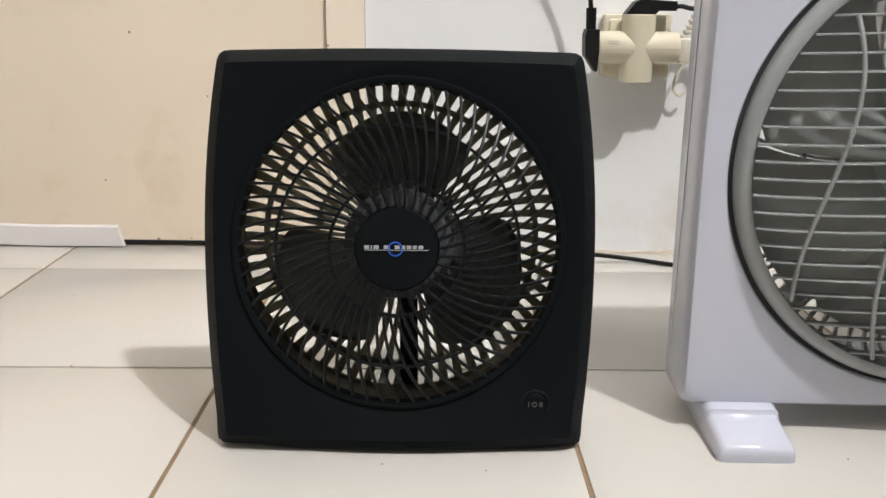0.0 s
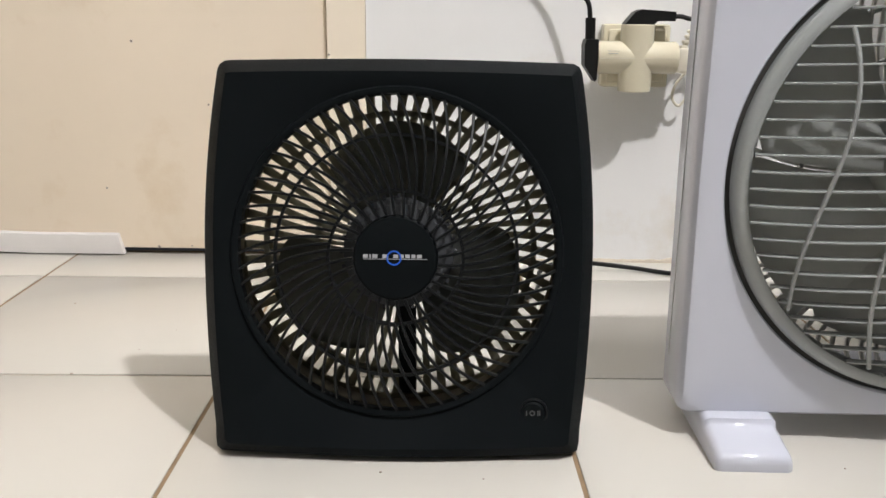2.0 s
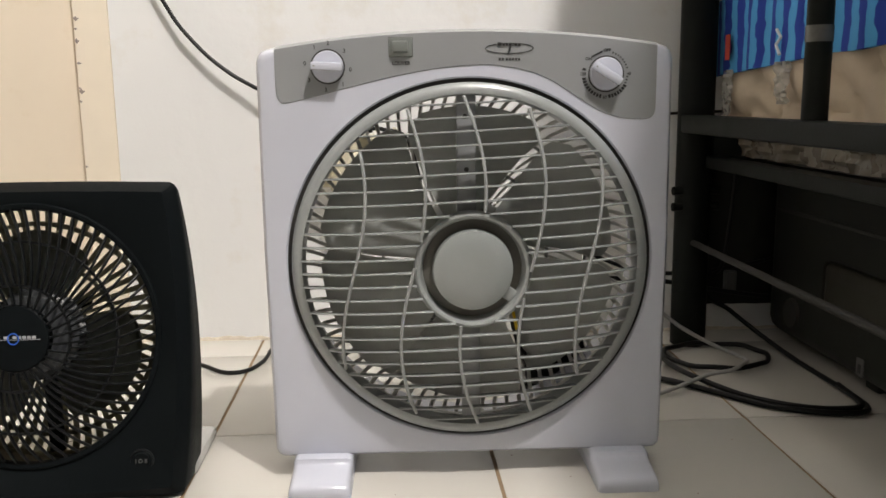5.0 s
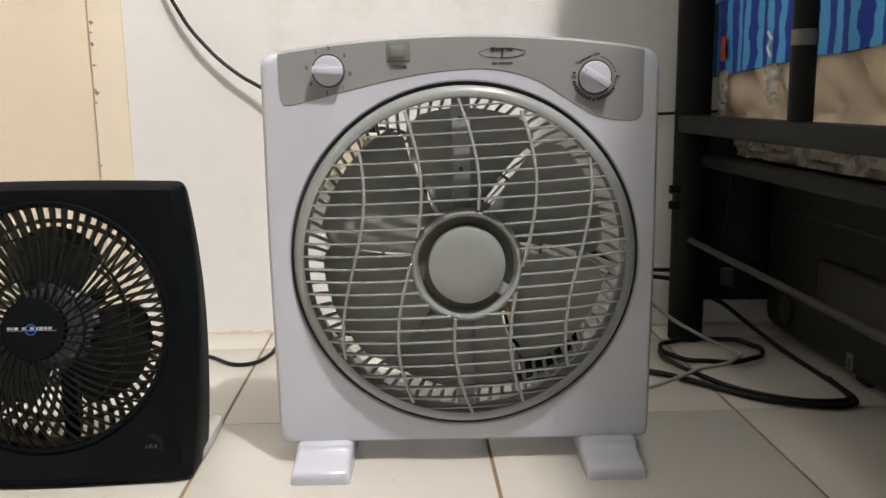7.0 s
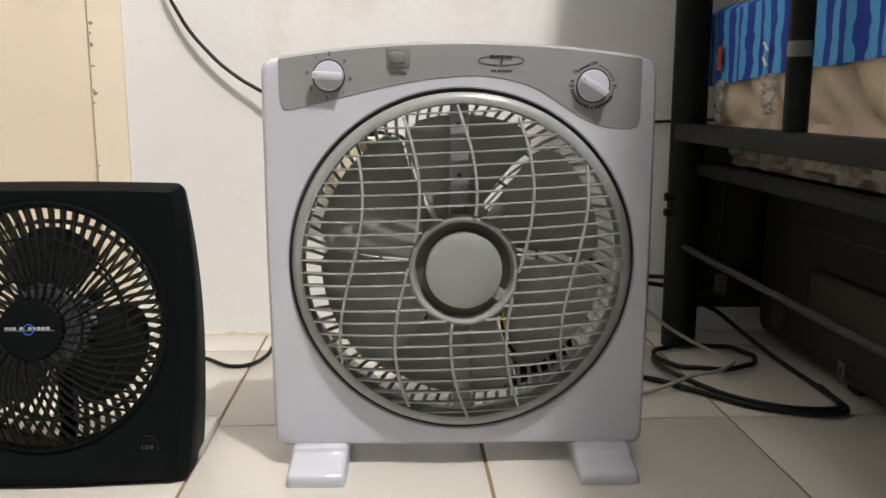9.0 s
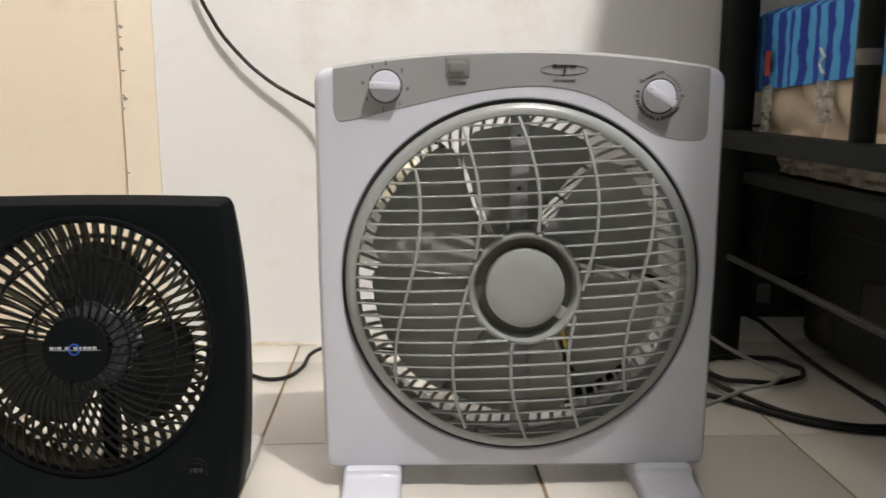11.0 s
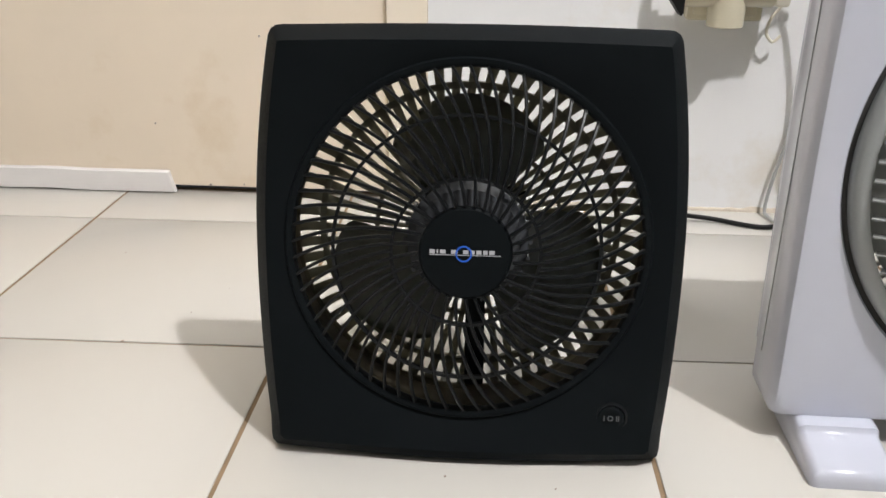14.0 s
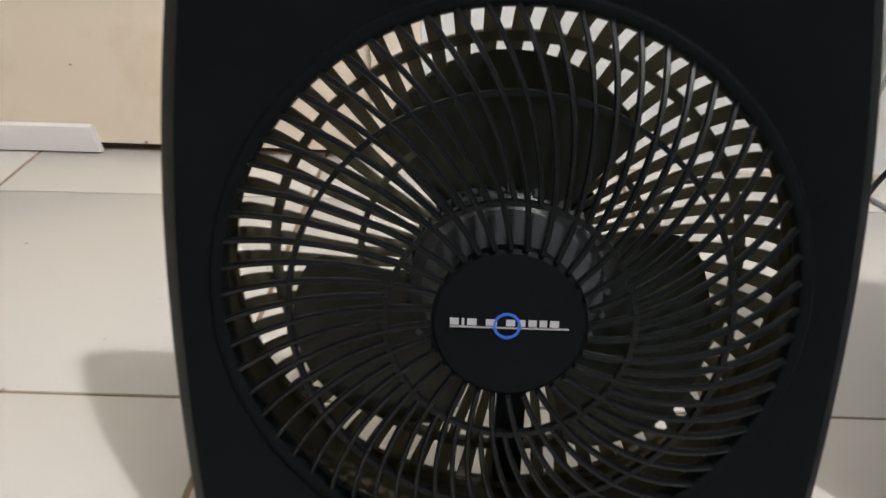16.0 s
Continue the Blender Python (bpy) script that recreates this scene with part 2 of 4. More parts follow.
def text_mesh(body, size, material):
    cu = bpy.data.curves.new("text", "FONT")
    cu.body, cu.size, cu.align_x, cu.align_y, cu.extrude = body, size, "CENTER", "CENTER", 0.0001
    cu.offset = size * 0.022
    ob = bpy.data.objects.new("text", cu)
    scene.collection.objects.link(ob)
    me = bpy.data.meshes.new_from_object(ob.evaluated_get(bpy.context.evaluated_depsgraph_get()))
    bpy.data.objects.remove(ob)
    bpy.data.curves.remove(cu)
    me.materials.clear()
    me.materials.append(material)
    return me


def front(x, y, z, turn=0.0):
    """The pose of flat print that faces -y."""
    return pose(x, y, z, 90, 0, 0) @ pose(0, 0, 0, 0, 0, turn)


def rim(poly, cx, cz, n):
    """Where n even rays from (cx, cz) meet the outline poly of (x, z)."""
    out = []
    P = np.array(poly) - (cx, cz)
    Q = np.roll(P, -1, axis=0)
    for i in range(n):
        a = 2 * math.pi * i / n
        d = np.array((math.cos(a), math.sin(a)))
        e = Q - P
        den = d[0] * e[:, 1] - d[1] * e[:, 0]
        den = np.where(abs(den) < 1e-12, 1e-12, den)
        t = (P[:, 0] * e[:, 1] - P[:, 1] * e[:, 0]) / den
        s = (P[:, 0] * d[1] - P[:, 1] * d[0]) / den
        ok = (t > 0) & (s >= -1e-9) & (s <= 1 + 1e-9)
        r = t[ok].min()
        out.append((cx + r * d[0], cz + r * d[1]))
    return out


def rounded(corners, radius, n=6):
    """An outline with its corners rounded; radius for each corner."""
    out = []
    k = len(corners)
    for i in range(k):
        p, a, b = (Vector(corners[j % k]) for j in (i, i - 1, i + 1))
        r = radius[i]
        if not r:
            out.append(tuple(p))
            continue
        u, v = (a - p).normalized(), (b - p).normalized()
        for t in range(n + 1):
            f = t / n
            q = (1 - f) ** 2 * (p + u * r) + 2 * f * (1 - f) * p + f * f * (p + v * r)
            out.append(tuple(q))
    return out


# ---- the room ----
WALL_POSE = pose(0, 1.066, 0, 0, 0, -1.03)
X0, X1, Y0, H = -1.7, 1.8, -2.5, 2.6


def structure(name, bm, material, label, m=None):
    ob = new(name, mesh_of(bm, name, material))
    if m is not None:
        ob.matrix_world = m
    return tagged(ob, label, name.split("_")[0], kind="structure")


floor = structure("floor", box(X0, X1, Y0, 1.10, -0.08, -0.0012), M_GROUT, "cream glazed tile floor with brown grout joints")
wall_north = structure("wall_north", box(-0.102, X1 + 0.2, 0, 0.12, -0.05, H), M_WALL, "white painted wall with uneven plaster", WALL_POSE)
structure("wall_north_door_side", box(X0 - 0.2, -1.03, 0, 0.12, -0.05, H), M_WALL, "white painted wall beside the door", WALL_POSE)
structure("wall_lintel", box(-1.03, -0.102, 0, 0.12, 2.12, H), M_WALL, "white painted wall over the door", WALL_POSE)
structure("wall_south", box(X0 - 0.1, X1 + 0.1, Y0 - 0.12, Y0, -0.05, H), M_ROOM, "plain unseen wall, darkened to hold back bounced light")
structure("wall_west", box(X0 - 0.12, X0, Y0, 1.2, -0.05, H), M_WEST, "plain unseen wall, toned to bounce light onto the fans")
structure("wall_east", box(X1, X1 + 0.12, Y0, 1.2, -0.05, H), M_SHADEWALL, "plain unseen wall behind the bed, darkened to deepen the shade there")
structure("ceiling", box(X0 - 0.1, X1 + 0.1, Y0 - 0.1, 1.25, H, H + 0.1), M_CEIL, "plain white ceiling")

# crumbled plaster along the wall's foot
bm = bmesh.new()
n = 420
lo, hi = [], []
for i in range(n + 1):
    x = -0.10 + 1.9 * i / n
    h = 0.0045 + 0.0035 * noise.noise((x * 11, 0, 0)) + 0.0030 * noise.noise((x * 60, 4, 0)) + 0.0012 * noise.noise((x * 190, 8, 0))
    lo.append((x, -0.0022 + 0.0012 * noise.noise((x * 45, 2, 0)), -0.0005))
    hi.append((x, -0.0006, max(0.0012, h)))
loft([[(a[0], 0.002, -0.0005), a, (a[0], (a[1] + b[1]) / 2 - 0.0004, b[2] * 0.7), b, (b[0], 0.002, b[2] + 0.0004)] for a, b in zip(lo, hi)], True, (True, True), bm)
structure("trim_plaster_edge", bm, M_PLASTER, "crumbled plaster edge along the foot of the wall", WALL_POSE)

# the door, its frame and the foam strip
door = thing("door_1", WALL_POSE, "cream painted flush door, stained and closed", "door", kind="structure")
part("door_leaf", box(-0.985, -0.153, 0.004, 0.044, 0.009, 2.06, 0.0015), M_DOOR, door)
part("door_backing", box(-1.03, -0.103, 0.05, 0.07, -0.003, 2.10), M_GAP, door)


def chipped_strip(x0, x1, z0, z1, y0, y1, side):
    """A jamb with a chipped edge towards the door leaf."""
    n = 150
    loops = []
    for i in range(n + 1):
        z = z0 + (z1 - z0) * i / n
        c = 0.0006 * noise.noise((z * 30, 3.1, 0)) + 0.0004 * noise.noise((z * 140, 9.0, 2))
        a, b = (x0 + c, x1) if side < 0 else (x0, x1 - c)
        loops.append([(a, y0, z), (b, y0, z), (b, y1, z), (a, y1, z)])
    return loft(loops, True, (True, True))


part("door_jamb", chipped_strip(-0.1513, -0.1026, -0.002, 2.06, -0.003, 0.09, -1), M_FRAME, door, "chipped cream door jamb")
part("door_jamb", box(-1.03, -0.988, -0.003, 0.09, -0.002, 2.06, 0.001), M_FRAME, door)
part("door_head", box(-1.03, -0.103, -0.003, 0.09, 2.063, 2.12, 0.001), M_FRAME, door)
# paint flaked off the jamb's edge
for z, w, h in ((0.4835, 0.0085, 0.0075), (0.4690, 0.0050, 0.0040), (0.4520, 0.0065, 0.0085), (0.4208, 0.0080, 0.0040), (0.3850, 0.0040, 0.0040), (0.3805, 0.0090, 0.0085), (0.3660, 0.0035, 0.0050), (0.2710, 0.0040, 0.0035)):
    bm = bmesh.new()
    flake = [(-0.1512, z + 0.1 * h), (-0.1512 + 0.35 * w, z - 0.5 * h), (-0.1512 + 0.6 * w, z - 0.3 * h), (-0.1512 + w, z + 0.05 * h), (-0.1512 + 0.62 * w, z + 0.12 * h), (-0.1512 + 0.4 * w, z + 0.45 * h)]
    lo, hi = ([bm.verts.new((x, y, q)) for x, q in flake] for y in (-0.0031, -0.0034))
    bm.faces.new(hi)
    bm.faces.new(lo[::-1])
    for i in range(6):
        bm.faces.new((lo[i], lo[(i + 1) % 6], hi[(i + 1) % 6], hi[i]))
    part("paint_flake", bm, M_FLAKE, door, "dark spot of flaked paint")
# small dents and dirt marks on the door leaf
for x, z, s in ((-0.39, 0.011, 0.004), (-0.236, 0.014, 0.003), (-0.292, 0.013, 0.003), (-0.455, 0.092, 0.0025), (-0.405, 0.285, 0.0035), (-0.31, 0.205, 0.0025), (-0.345, 0.013, 0.002)):
    part("chip", lathe_y([(s * 0.5, 0.0034), (s * 0.4, 0.0028)], 9, x, z, (False, True)), M_FLAKE, door)
# foam strip along the door's foot
bm = bmesh.new()
sec = [(-0.002, 0.0012), (-0.0052, 0.002), (-0.0056, 0.018), (-0.0040, 0.0285), (0.003, 0.0300), (0.0035, 0.0012)]
loops = []
for i in range(61):
    x = -1.0 + i * (0.563 / 60)
    w = 0.0009 * noise.noise((x * 14, 0, 0))
    loops.append([(x + (0.0 if i < 60 else (0.004 - z) * 0.25), y + w, z + w * 1.5) for y, z in sec])
foam = new("draught_strip", mesh_of(loft(loops, True, (True, True)), "draught_strip", M_FOAM))
foam.matrix_world = WALL_POSE
tagged(foam, "white foam draught strip stuck along the foot of the door", "draught strip")

# ---- ceiling lamp ----
lamp = thing("ceiling_lamp", pose(LAMP[0], LAMP[1], H), "bare round white lamp bulb under the ceiling", "lamp")
part("lamp_holder", box(-0.04, 0.04, -0.04, 0.04, -0.06, 0, 0.012), M_CEIL, lamp)
part("lamp_stem", sweep([(0, 0, -0.16), (0, 0, -0.05)], 0.018, 0.018, n=16), M_CEIL, lamp)


# ---- black box fan ----
def black_fan():
    fan = thing("box_fan", pose(-0.0345, 0.526, 0.0025, 0, 0, 0), "small black plastic square box fan standing on the tiles", "fan", "box fans")
    LEAN = pose(0, 0, 0, -10, 0, 0)
    CZ, R, N = 0.1528, 0.1158, 288

    def outline(inset, drop=0.0):
        top, bot = 0.2935 - inset, 0.0 + inset + drop
        right, left = [], []
        for i in range(25):
            z = bot + (top - bot) * i / 24
            w = 0.1455 - (0.61 if z > 0.15 else 0.38) * (z - 0.15) ** 2 - inset
            right.append((w + 0.0006, z))
            left.append((-w, z))
        bow = [(-0.1 + 0.2 * i / 8, top + 0.0022 * (1 - ((i - 4) / 5) ** 2)) for i in range(9)][::-1]
        dip = [(-0.1 + 0.2 * i / 8, bot - 0.0022 * (1 - ((i - 4) / 5) ** 2)) for i in range(9)]
        c = dip + right + bow + left[::-1]
        k = max(0.0008, 0.0075 - 0.62 * inset)
        rad = [0] * 9 + [k] + [0] * 23 + [k] + [0] * 9 + [k] + [0] * 23 + [k]
        return rim(rounded(c, rad), 0, CZ, N)

    def at(o, y, slope=0.0):
        return [(x, y - slope * z - 0.0065 * max(0, 1 - z / 0.02) - 0.0105 * (1 - (x / 0.14) ** 2) * max(0, 1 - z / 0.012), max(z, 0.18 * y)) for x, z in o]

    face, mid, edge, back = outline(0.0108), outline(0.0015), outline(0.0), outline(0.0016)
    cir = lambda r, y: circle(r, y, N, 0, CZ)
    lean = lambda r, y: [(x, q - 0.165 * (z - CZ), z) for x, q, z in cir(r, y)]
    loops = [cir(0.1172, 0.010), cir(0.1166, 0.008), cir(0.1158, 0.004), cir(0.1168, -0.0006), cir(0.1185, -0.0016), cir(0.1212, -0.0014), cir(0.1224, 0.0006),
             cir(0.1238, 0.0006), cir(0.1250, 0.0), at(outline(0.0104), 0.0), at(mid, 0.0125), at(edge, 0.0155),
             at(outline(0.0006), 0.046, 0.095), at(back, 0.079, 0.178), at(outline(0.010), 0.083, 0.178), lean(0.130, 0.052), lean(0.1262, 0.049), cir(0.1226, 0.013), cir(0.1172, 0.010)]
    part("body", loft(loops), M_BLACK, fan, m=LEAN)
    ring_loops = [cir(0.1170, 0.0105), lean(0.1200, 0.022), lean(0.1228, 0.0370), lean(0.1252, 0.0370), cir(0.1222, 0.0135), cir(0.1170, 0.0105)]
    part("shroud", loft(ring_loops), M_SHROUD, fan, "dull brownish inner ring", LEAN)

    dome = lambda r: 0.0005 - 0.0235 * (1 - min(1, r / R) ** 3.2)
    swirl = radians(29)

    def rib(r0, r1, w, d, y_of, turn):
        pts = []
        for i in range(17):
            r = r0 + (r1 - r0) * (1 - (1 - i / 16) ** 1.6)
            a = math.pi / 2 - turn * (1 - r / R)
            pts.append((r * math.cos(a), y_of(r), r * math.sin(a)))
        return sweep(pts, w, d, side=(0, 1, 0))

    centre = LEAN @ pose(0, 0, CZ)
    long_rib = mesh_of(rib(0.0304, 0.1172, 0.0011, 0.0019, dome, swirl), "rib", M_BLACKRIB)
    short_rib = mesh_of(rib(0.047, 0.1172, 0.0011, 0.0019, dome, swirl), "rib", M_BLACKRIB)
    for i in range(64):
        part("front_rib", long_rib if i % 2 == 0 else short_rib, None, fan, m=centre @ pose(0, 0, 0, 0, 360 / 64 * i, 0))
    for r in (0.0478, 0.0868):
        y = dome(r)
        part("grille_ring", lathe_y([(r - 0.0011, y - 0.0015), (r + 0.0011, y - 0.0015), (r + 0.0011, y + 0.0018), (r - 0.0011, y + 0.0018), (r - 0.0011, y - 0.0015)], 96), M_BLACKRIB, fan, m=centre)
    cap = part("centre_cap", lathe_y([(0.0295, -0.014), (0.0303, -0.019), (0.0300, -0.0222), (0.0285, -0.0234), (0.015, -0.0242), (0.0008, -0.0244)], 72, caps=(True, True)), M_BLACK, fan, "round matt black cap with white bars and a blue ring", centre)
    # the maker's mark as plain bars and a ring
    x = -0.0228
    for w in (0.0034, 0.0010, 0.0036, 0.0, 0.0042, 0.0, 0.0034, 0.0028, 0.0032, 0.0028, 0.0034):
        if w:
            part("print_bar", box(x, x + w, -0.02478, -0.0240, 0.0000, 0.0025), M_LOGO, cap)
            x += w + 0.0011
        else:
            x += 0.0024
    part("print_line", box(-0.0228, 0.0225, -0.02475, -0.0240, -0.0010, -0.0006), M_LOGO, cap)
    part("print_ring", lathe_y([(0.0043, -0.0248), (0.0053, -0.0248), (0.0053, -0.024), (0.0043, -0.024), (0.0043, -0.0248)], 40, -0.001, 0.0), M_BLUE, cap)

    # rear cage, upright
    rear_pose = centre @ pose(0, -0.012, -0.0080, 9.37, 0, 0)
    cage = lambda r: 0.0445 + 0.016 * max(0.0, 1 - (r / 0.1216) ** 6) ** 0.6
    rear = mesh_of(rib(0.034, 0.1230, (0.0012, 0.0040), 0.0012, cage, radians(-9)), "rear_rib", M_REARRIB)
    for i in range(60):
        part("rear_rib", rear, None, fan, m=rear_pose @ pose(0, 0, 0, 0, 6 * i + 1.2, 0))
    for r, w in ((0.066, 0.0014), (0.1045, 0.0021)):
        y = cage(r)
        part("rear_ring", lathe_y([(r - w, y - 0.002), (r + w, y - 0.002), (r + w, y + 0.002), (r - w, y + 0.002), (r - w, y - 0.002)], 80), M_REARRIB, fan, m=rear_pose)
    part("cage_rim", lathe_y([(0.1192, 0.0440), (0.1234, 0.0430), (0.1234, 0.0475), (0.1192, 0.0465), (0.1192, 0.0440)], 96), M_SHROUD, fan, m=rear_pose)
    part("motor_housing", lathe_y([(0.012, 0.03), (0.028, 0.032), (0.033, 0.038), (0.036, 0.06), (0.03, 0.074), (0.01, 0.078)], 40, caps=(True, True)), M_BLACK, fan, m=centre)
    part("rear_strut", box(-0.001, 0.013, 0.042, 0.050, -0.118, -0.03, 0.002), M_BLACK, fan, m=rear_pose)
    part("rear_strut", box(0.026, 0.040, 0.052, 0.060, 0.018, 0.034, 0.002), M_BLACK, fan, m=centre)

    # impeller
    part("impeller_hub", lathe_y([(0.016, 0.010), (0.036, 0.012), (0.0415, 0.017), (0.0425, 0.032), (0.040, 0.034)], 48, caps=(True, True)), M_HUBGREY, fan, m=centre)
    flute = mesh_of(sweep([(0, 0.016, 0.0428), (0, 0.032, 0.0432)], 0.0013, 0.0012), "flute", M_HUBGREY)
    for i in range(24):
        part("hub_flute", flute, None, fan, m=centre @ pose(0, 0, 0, 0, 15 * i, 0))

    def blade():
        bm = bmesh.new()
        nr, na = 16, 14
        grids = []
        for off in (0.0, 0.0016):
            g = []
            for i in range(nr + 1):
                f = i / nr
                r = 0.040 + 0.0585 * f
                half = radians(41) * (1 - max(0, (f - 0.60) / 0.40) ** 3 * 0.36)
                mid_a = radians(-8 + 6 * f)
                row = []
                for j in range(na + 1):
                    u = 2 * j / na - 1
                    a = mid_a + half * u
                    rr = r - 0.007 * f * u * u * f
                    y = 0.026 - 0.0125 * u * (1 - 0.25 * f) + 0.004 * u * u + off
                    row.append(bm.verts.new((rr * math.sin(a), y, rr * math.cos(a))))
                g.append(row)
            grids.append(g)
        for k, g in enumerate(grids):
            for i in range(nr):
                for j in range(na):
                    bm.faces.new((g[i][j], g[i][j + 1], g[i + 1][j + 1], g[i + 1][j]))
        a, b = grids
        for i in range(nr):
            for j in (0, na):
                bm.faces.new((a[i][j], a[i + 1][j], b[i + 1][j], b[i][j]))
        for j in range(na):
            for i in (0, nr):
                bm.faces.new((a[i][j], a[i][j + 1], b[i][j + 1], b[i][j]))
        return mesh_of(bm, "blade", M_BLADE_B, angle=60)

    bl = blade()
    for k in range(3):
        part("blade", bl, None, fan, m=centre @ pose(0, 0, 0, 0, 1 + 120 * k, 0))

    # switch, rear stand
    sx, sz = 0.1018, 0.0352
    sw = part("switch_bezel", lathe_y([(0.0115, 0.001), (0.0112, -0.0012), (0.0098, -0.0018), (0.0090, -0.0008), (0.0088, 0.002)], 40), M_BLACKRIB, fan, m=LEAN @ pose(sx, 0, sz))
    part("rocker", lathe_y([(0.0087, 0.003), (0.0085, -0.0012), (0.0070, -0.0021), (0.0005, -0.0012)], 36, caps=(False, True)), M_BLACK, sw)
    part("switch_print", text_mesh("I O II", 0.0052, M_DIMINK), None, sw, "grey switch marks", front(0, -0.0024, 0))
    part("stand", box(-0.10, 0.11, 0.056, 0.066, 0.002, 0.012, 0.003), M_BLACK, fan)
    for x in (-0.118, 0.112):
        part("stand_foot", box(x + (0.008 if x > 0 else 0), x + (0.028 if x > 0 else 0.016), 0.05, 0.150, -0.0025, 0.012, 0.005), M_CLEAR if x > 0 else M_BLACK, fan, "foot of clear plastic" if x > 0 else "")
    return fan


black_fan()


# ---- white box fan ----
def white_fan():
    fan = thing("box_fan", pose(0.375, 0.560, 0, 0, 0, -1.2), "white and grey plastic box fan on two feet", "fan", "box fans")
    CZ, R, N = 0.211, 0.1705, 320

    def top(x):
        return 0.4245 - 0.0165 * (x / 0.188) ** 2

    def outline(i):
        c = [(-0.1905 + i, 0.0205 + i), (0.1865 - i, 0.0205 + i), (0.1885 - i, 0.22)]
        c += [(0.1875 - i, top(0.1875) - i)]
        c += [(x, top(x) - i) for x in np.linspace(0.16, -0.16, 17)]
        c += [(-0.1925 + i, top(0.1915) - i), (-0.1932 + i, 0.22)]
        return rim(rounded(c, [0.010, 0.010, 0.02, 0.012] + [0] * 17 + [0.012, 0.02]), 0, CZ, N)

    def at(o, y, taper=0.0):
        return [(x, y - taper * z, z) for x, z in o]

    cir = lambda r, y: circle(r, y, N, 0, CZ)
    loops = [cir(0.1665, 0.012), cir(R, 0.011), cir(R, 0.002), cir(R + 0.0015, 0.0), at(outline(0.008), 0.0), at(outline(0.004), 0.001), at(outline(0.0012), 0.0045), at(outline(0), 0.010),
             at(outline(0), 0.050), at(outline(0.0025), 0.056), at(outline(0.011), 0.059), at(outline(0.012), 0.092), at(outline(0.016), 0.096), cir(0.173, 0.096), cir(0.172, 0.094), cir(0.172, 0.030), cir(0.1665, 0.026), cir(0.1665, 0.012)]
    part("body", loft(loops), M_WHITE, fan)
    part("groove", lathe_y([(0.1662, 0.0035), (0.1703, 0.0035), (0.1703, 0.0105), (0.1662, 0.0105), (0.1662, 0.0035)], 160, 0, CZ), M_DARK, fan, "dark gap round the grille")
    part("side_seam", box(-0.1936, -0.1929, 0.0300, 0.0308, 0.06, 0.37), M_RING, fan)

    # grey control panel
    xs = [-0.1745, -0.1740, -0.172, -0.166, -0.14, -0.105, -0.068, -0.03, 0.009, 0.035, 0.057, 0.073, 0.088, 0.104, 0.12, 0.136, 0.151, 0.162, 0.168, 0.1705, 0.171]
    lows = [0.376, 0.369, 0.3635, 0.3605, 0.366, 0.3745, 0.383, 0.3895, 0.3925, 0.3905, 0.3855, 0.379, 0.370, 0.3595, 0.350, 0.3445, 0.3425, 0.3425, 0.3445, 0.349, 0.356]
    loops = []
    for v in smooth_path([(x, 0, z) for x, z in zip(xs, lows)], 5):
        x, zl = v.x, v.z
        zt = top(x) + 0.0006
        loops.append([(x, -0.0001, zl), (x, -0.0006, zl + 0.0006), (x, -0.0006, zt - 0.0065), (x, -0.0004, zt - 0.003), (x, 0.0035, zt - 0.0003), (x, 0.048, zt - 0.0003), (x, 0.048, zt - 0.008), (x, 0.004, zl + 0.002)])
    panel = part("control_panel", loft(loops, True, (True, True)), M_GREY, fan, "grey control panel across the top")

    def knob(x, z, r, turn, marks, radius):
        k = part("knob", lathe_y([(r * 1.09, -0.0004), (r * 1.09, -0.0014), (r * 1.02, -0.0016)], 48, x, z, (False, False)), M_DARK, panel, "white rotary knob with a dark rim")
        bm = lathe_y([(r, -0.0005), (r * 0.985, -0.0040), (r * 0.93, -0.0052), (r * 0.05, -0.0056)], 48, caps=(True, True))
        part("knob_disc", bm, M_WHITE, k, m=pose(x, 0, z))
        part("knob_grip", box(-r * 1.02, r * 0.96, -0.0118, -0.0045, -r * 0.25, r * 0.25, 0.0013), M_WHITE, k, m=pose(x, 0, z, 0, turn, 0))
        part("knob_dot", lathe_y([(0.0009, -0.0116), (0.0009, -0.01195)], 12, -r * 0.8, 0, (False, True)), M_RING, k, m=pose(x, 0, z, 0, turn, 0))
        for a, s in marks:
            part("dial_print", text_mesh(s, 0.0050 if len(s) < 2 else 0.0038, M_INK), None, panel, m=front(x + radius * math.cos(radians(a)), -0.0009, z + radius * math.sin(radians(a))))

    knob(-0.127, 0.3925, 0.0142, 3, ((172, "0"), (124, "1"), (88, "2"), (42, "3"), (-8, "0"), (-50, "1"), (-96, "2"), (-145, "3")), 0.0205)
    knob(0.1245, 0.3835, 0.0150, 32, ((88, "OFF"), (140, "ON"), (180, "120"), (-92, "60"), (0, "40")), 0.0210)
    part("dial_bar", box(-0.0055, 0.0055, -0.0010, -0.0005, -0.0008, 0.0008), M_INK, panel, m=pose(0.1245 + 0.0195 * math.cos(radians(116)), 0, 0.3835 + 0.0195 * math.sin(radians(116)), 0, -26, 0))
    bm = bmesh.new()
    for i in range(34):
        a = radians(72 - i * 8)
        if any(abs((math.degrees(a) - q + 180) % 360 - 180) < 9 for q in (92, 140, 180, -92, 2)):
            continue
        r0, r1 = 0.0188, 0.0206 + 0.0014 * (i > 12)
        w = 0.0006 + 0.0004 * (i > 12)
        c, s = math.cos(a), math.sin(a)
        q = [bm.verts.new((0.1245 + r * c - e * s, -0.0010, 0.3835 + r * s + e * c)) for r, e in ((r0, -w), (r1, -w), (r1, w), (r0, w))]
        bm.faces.new(q)
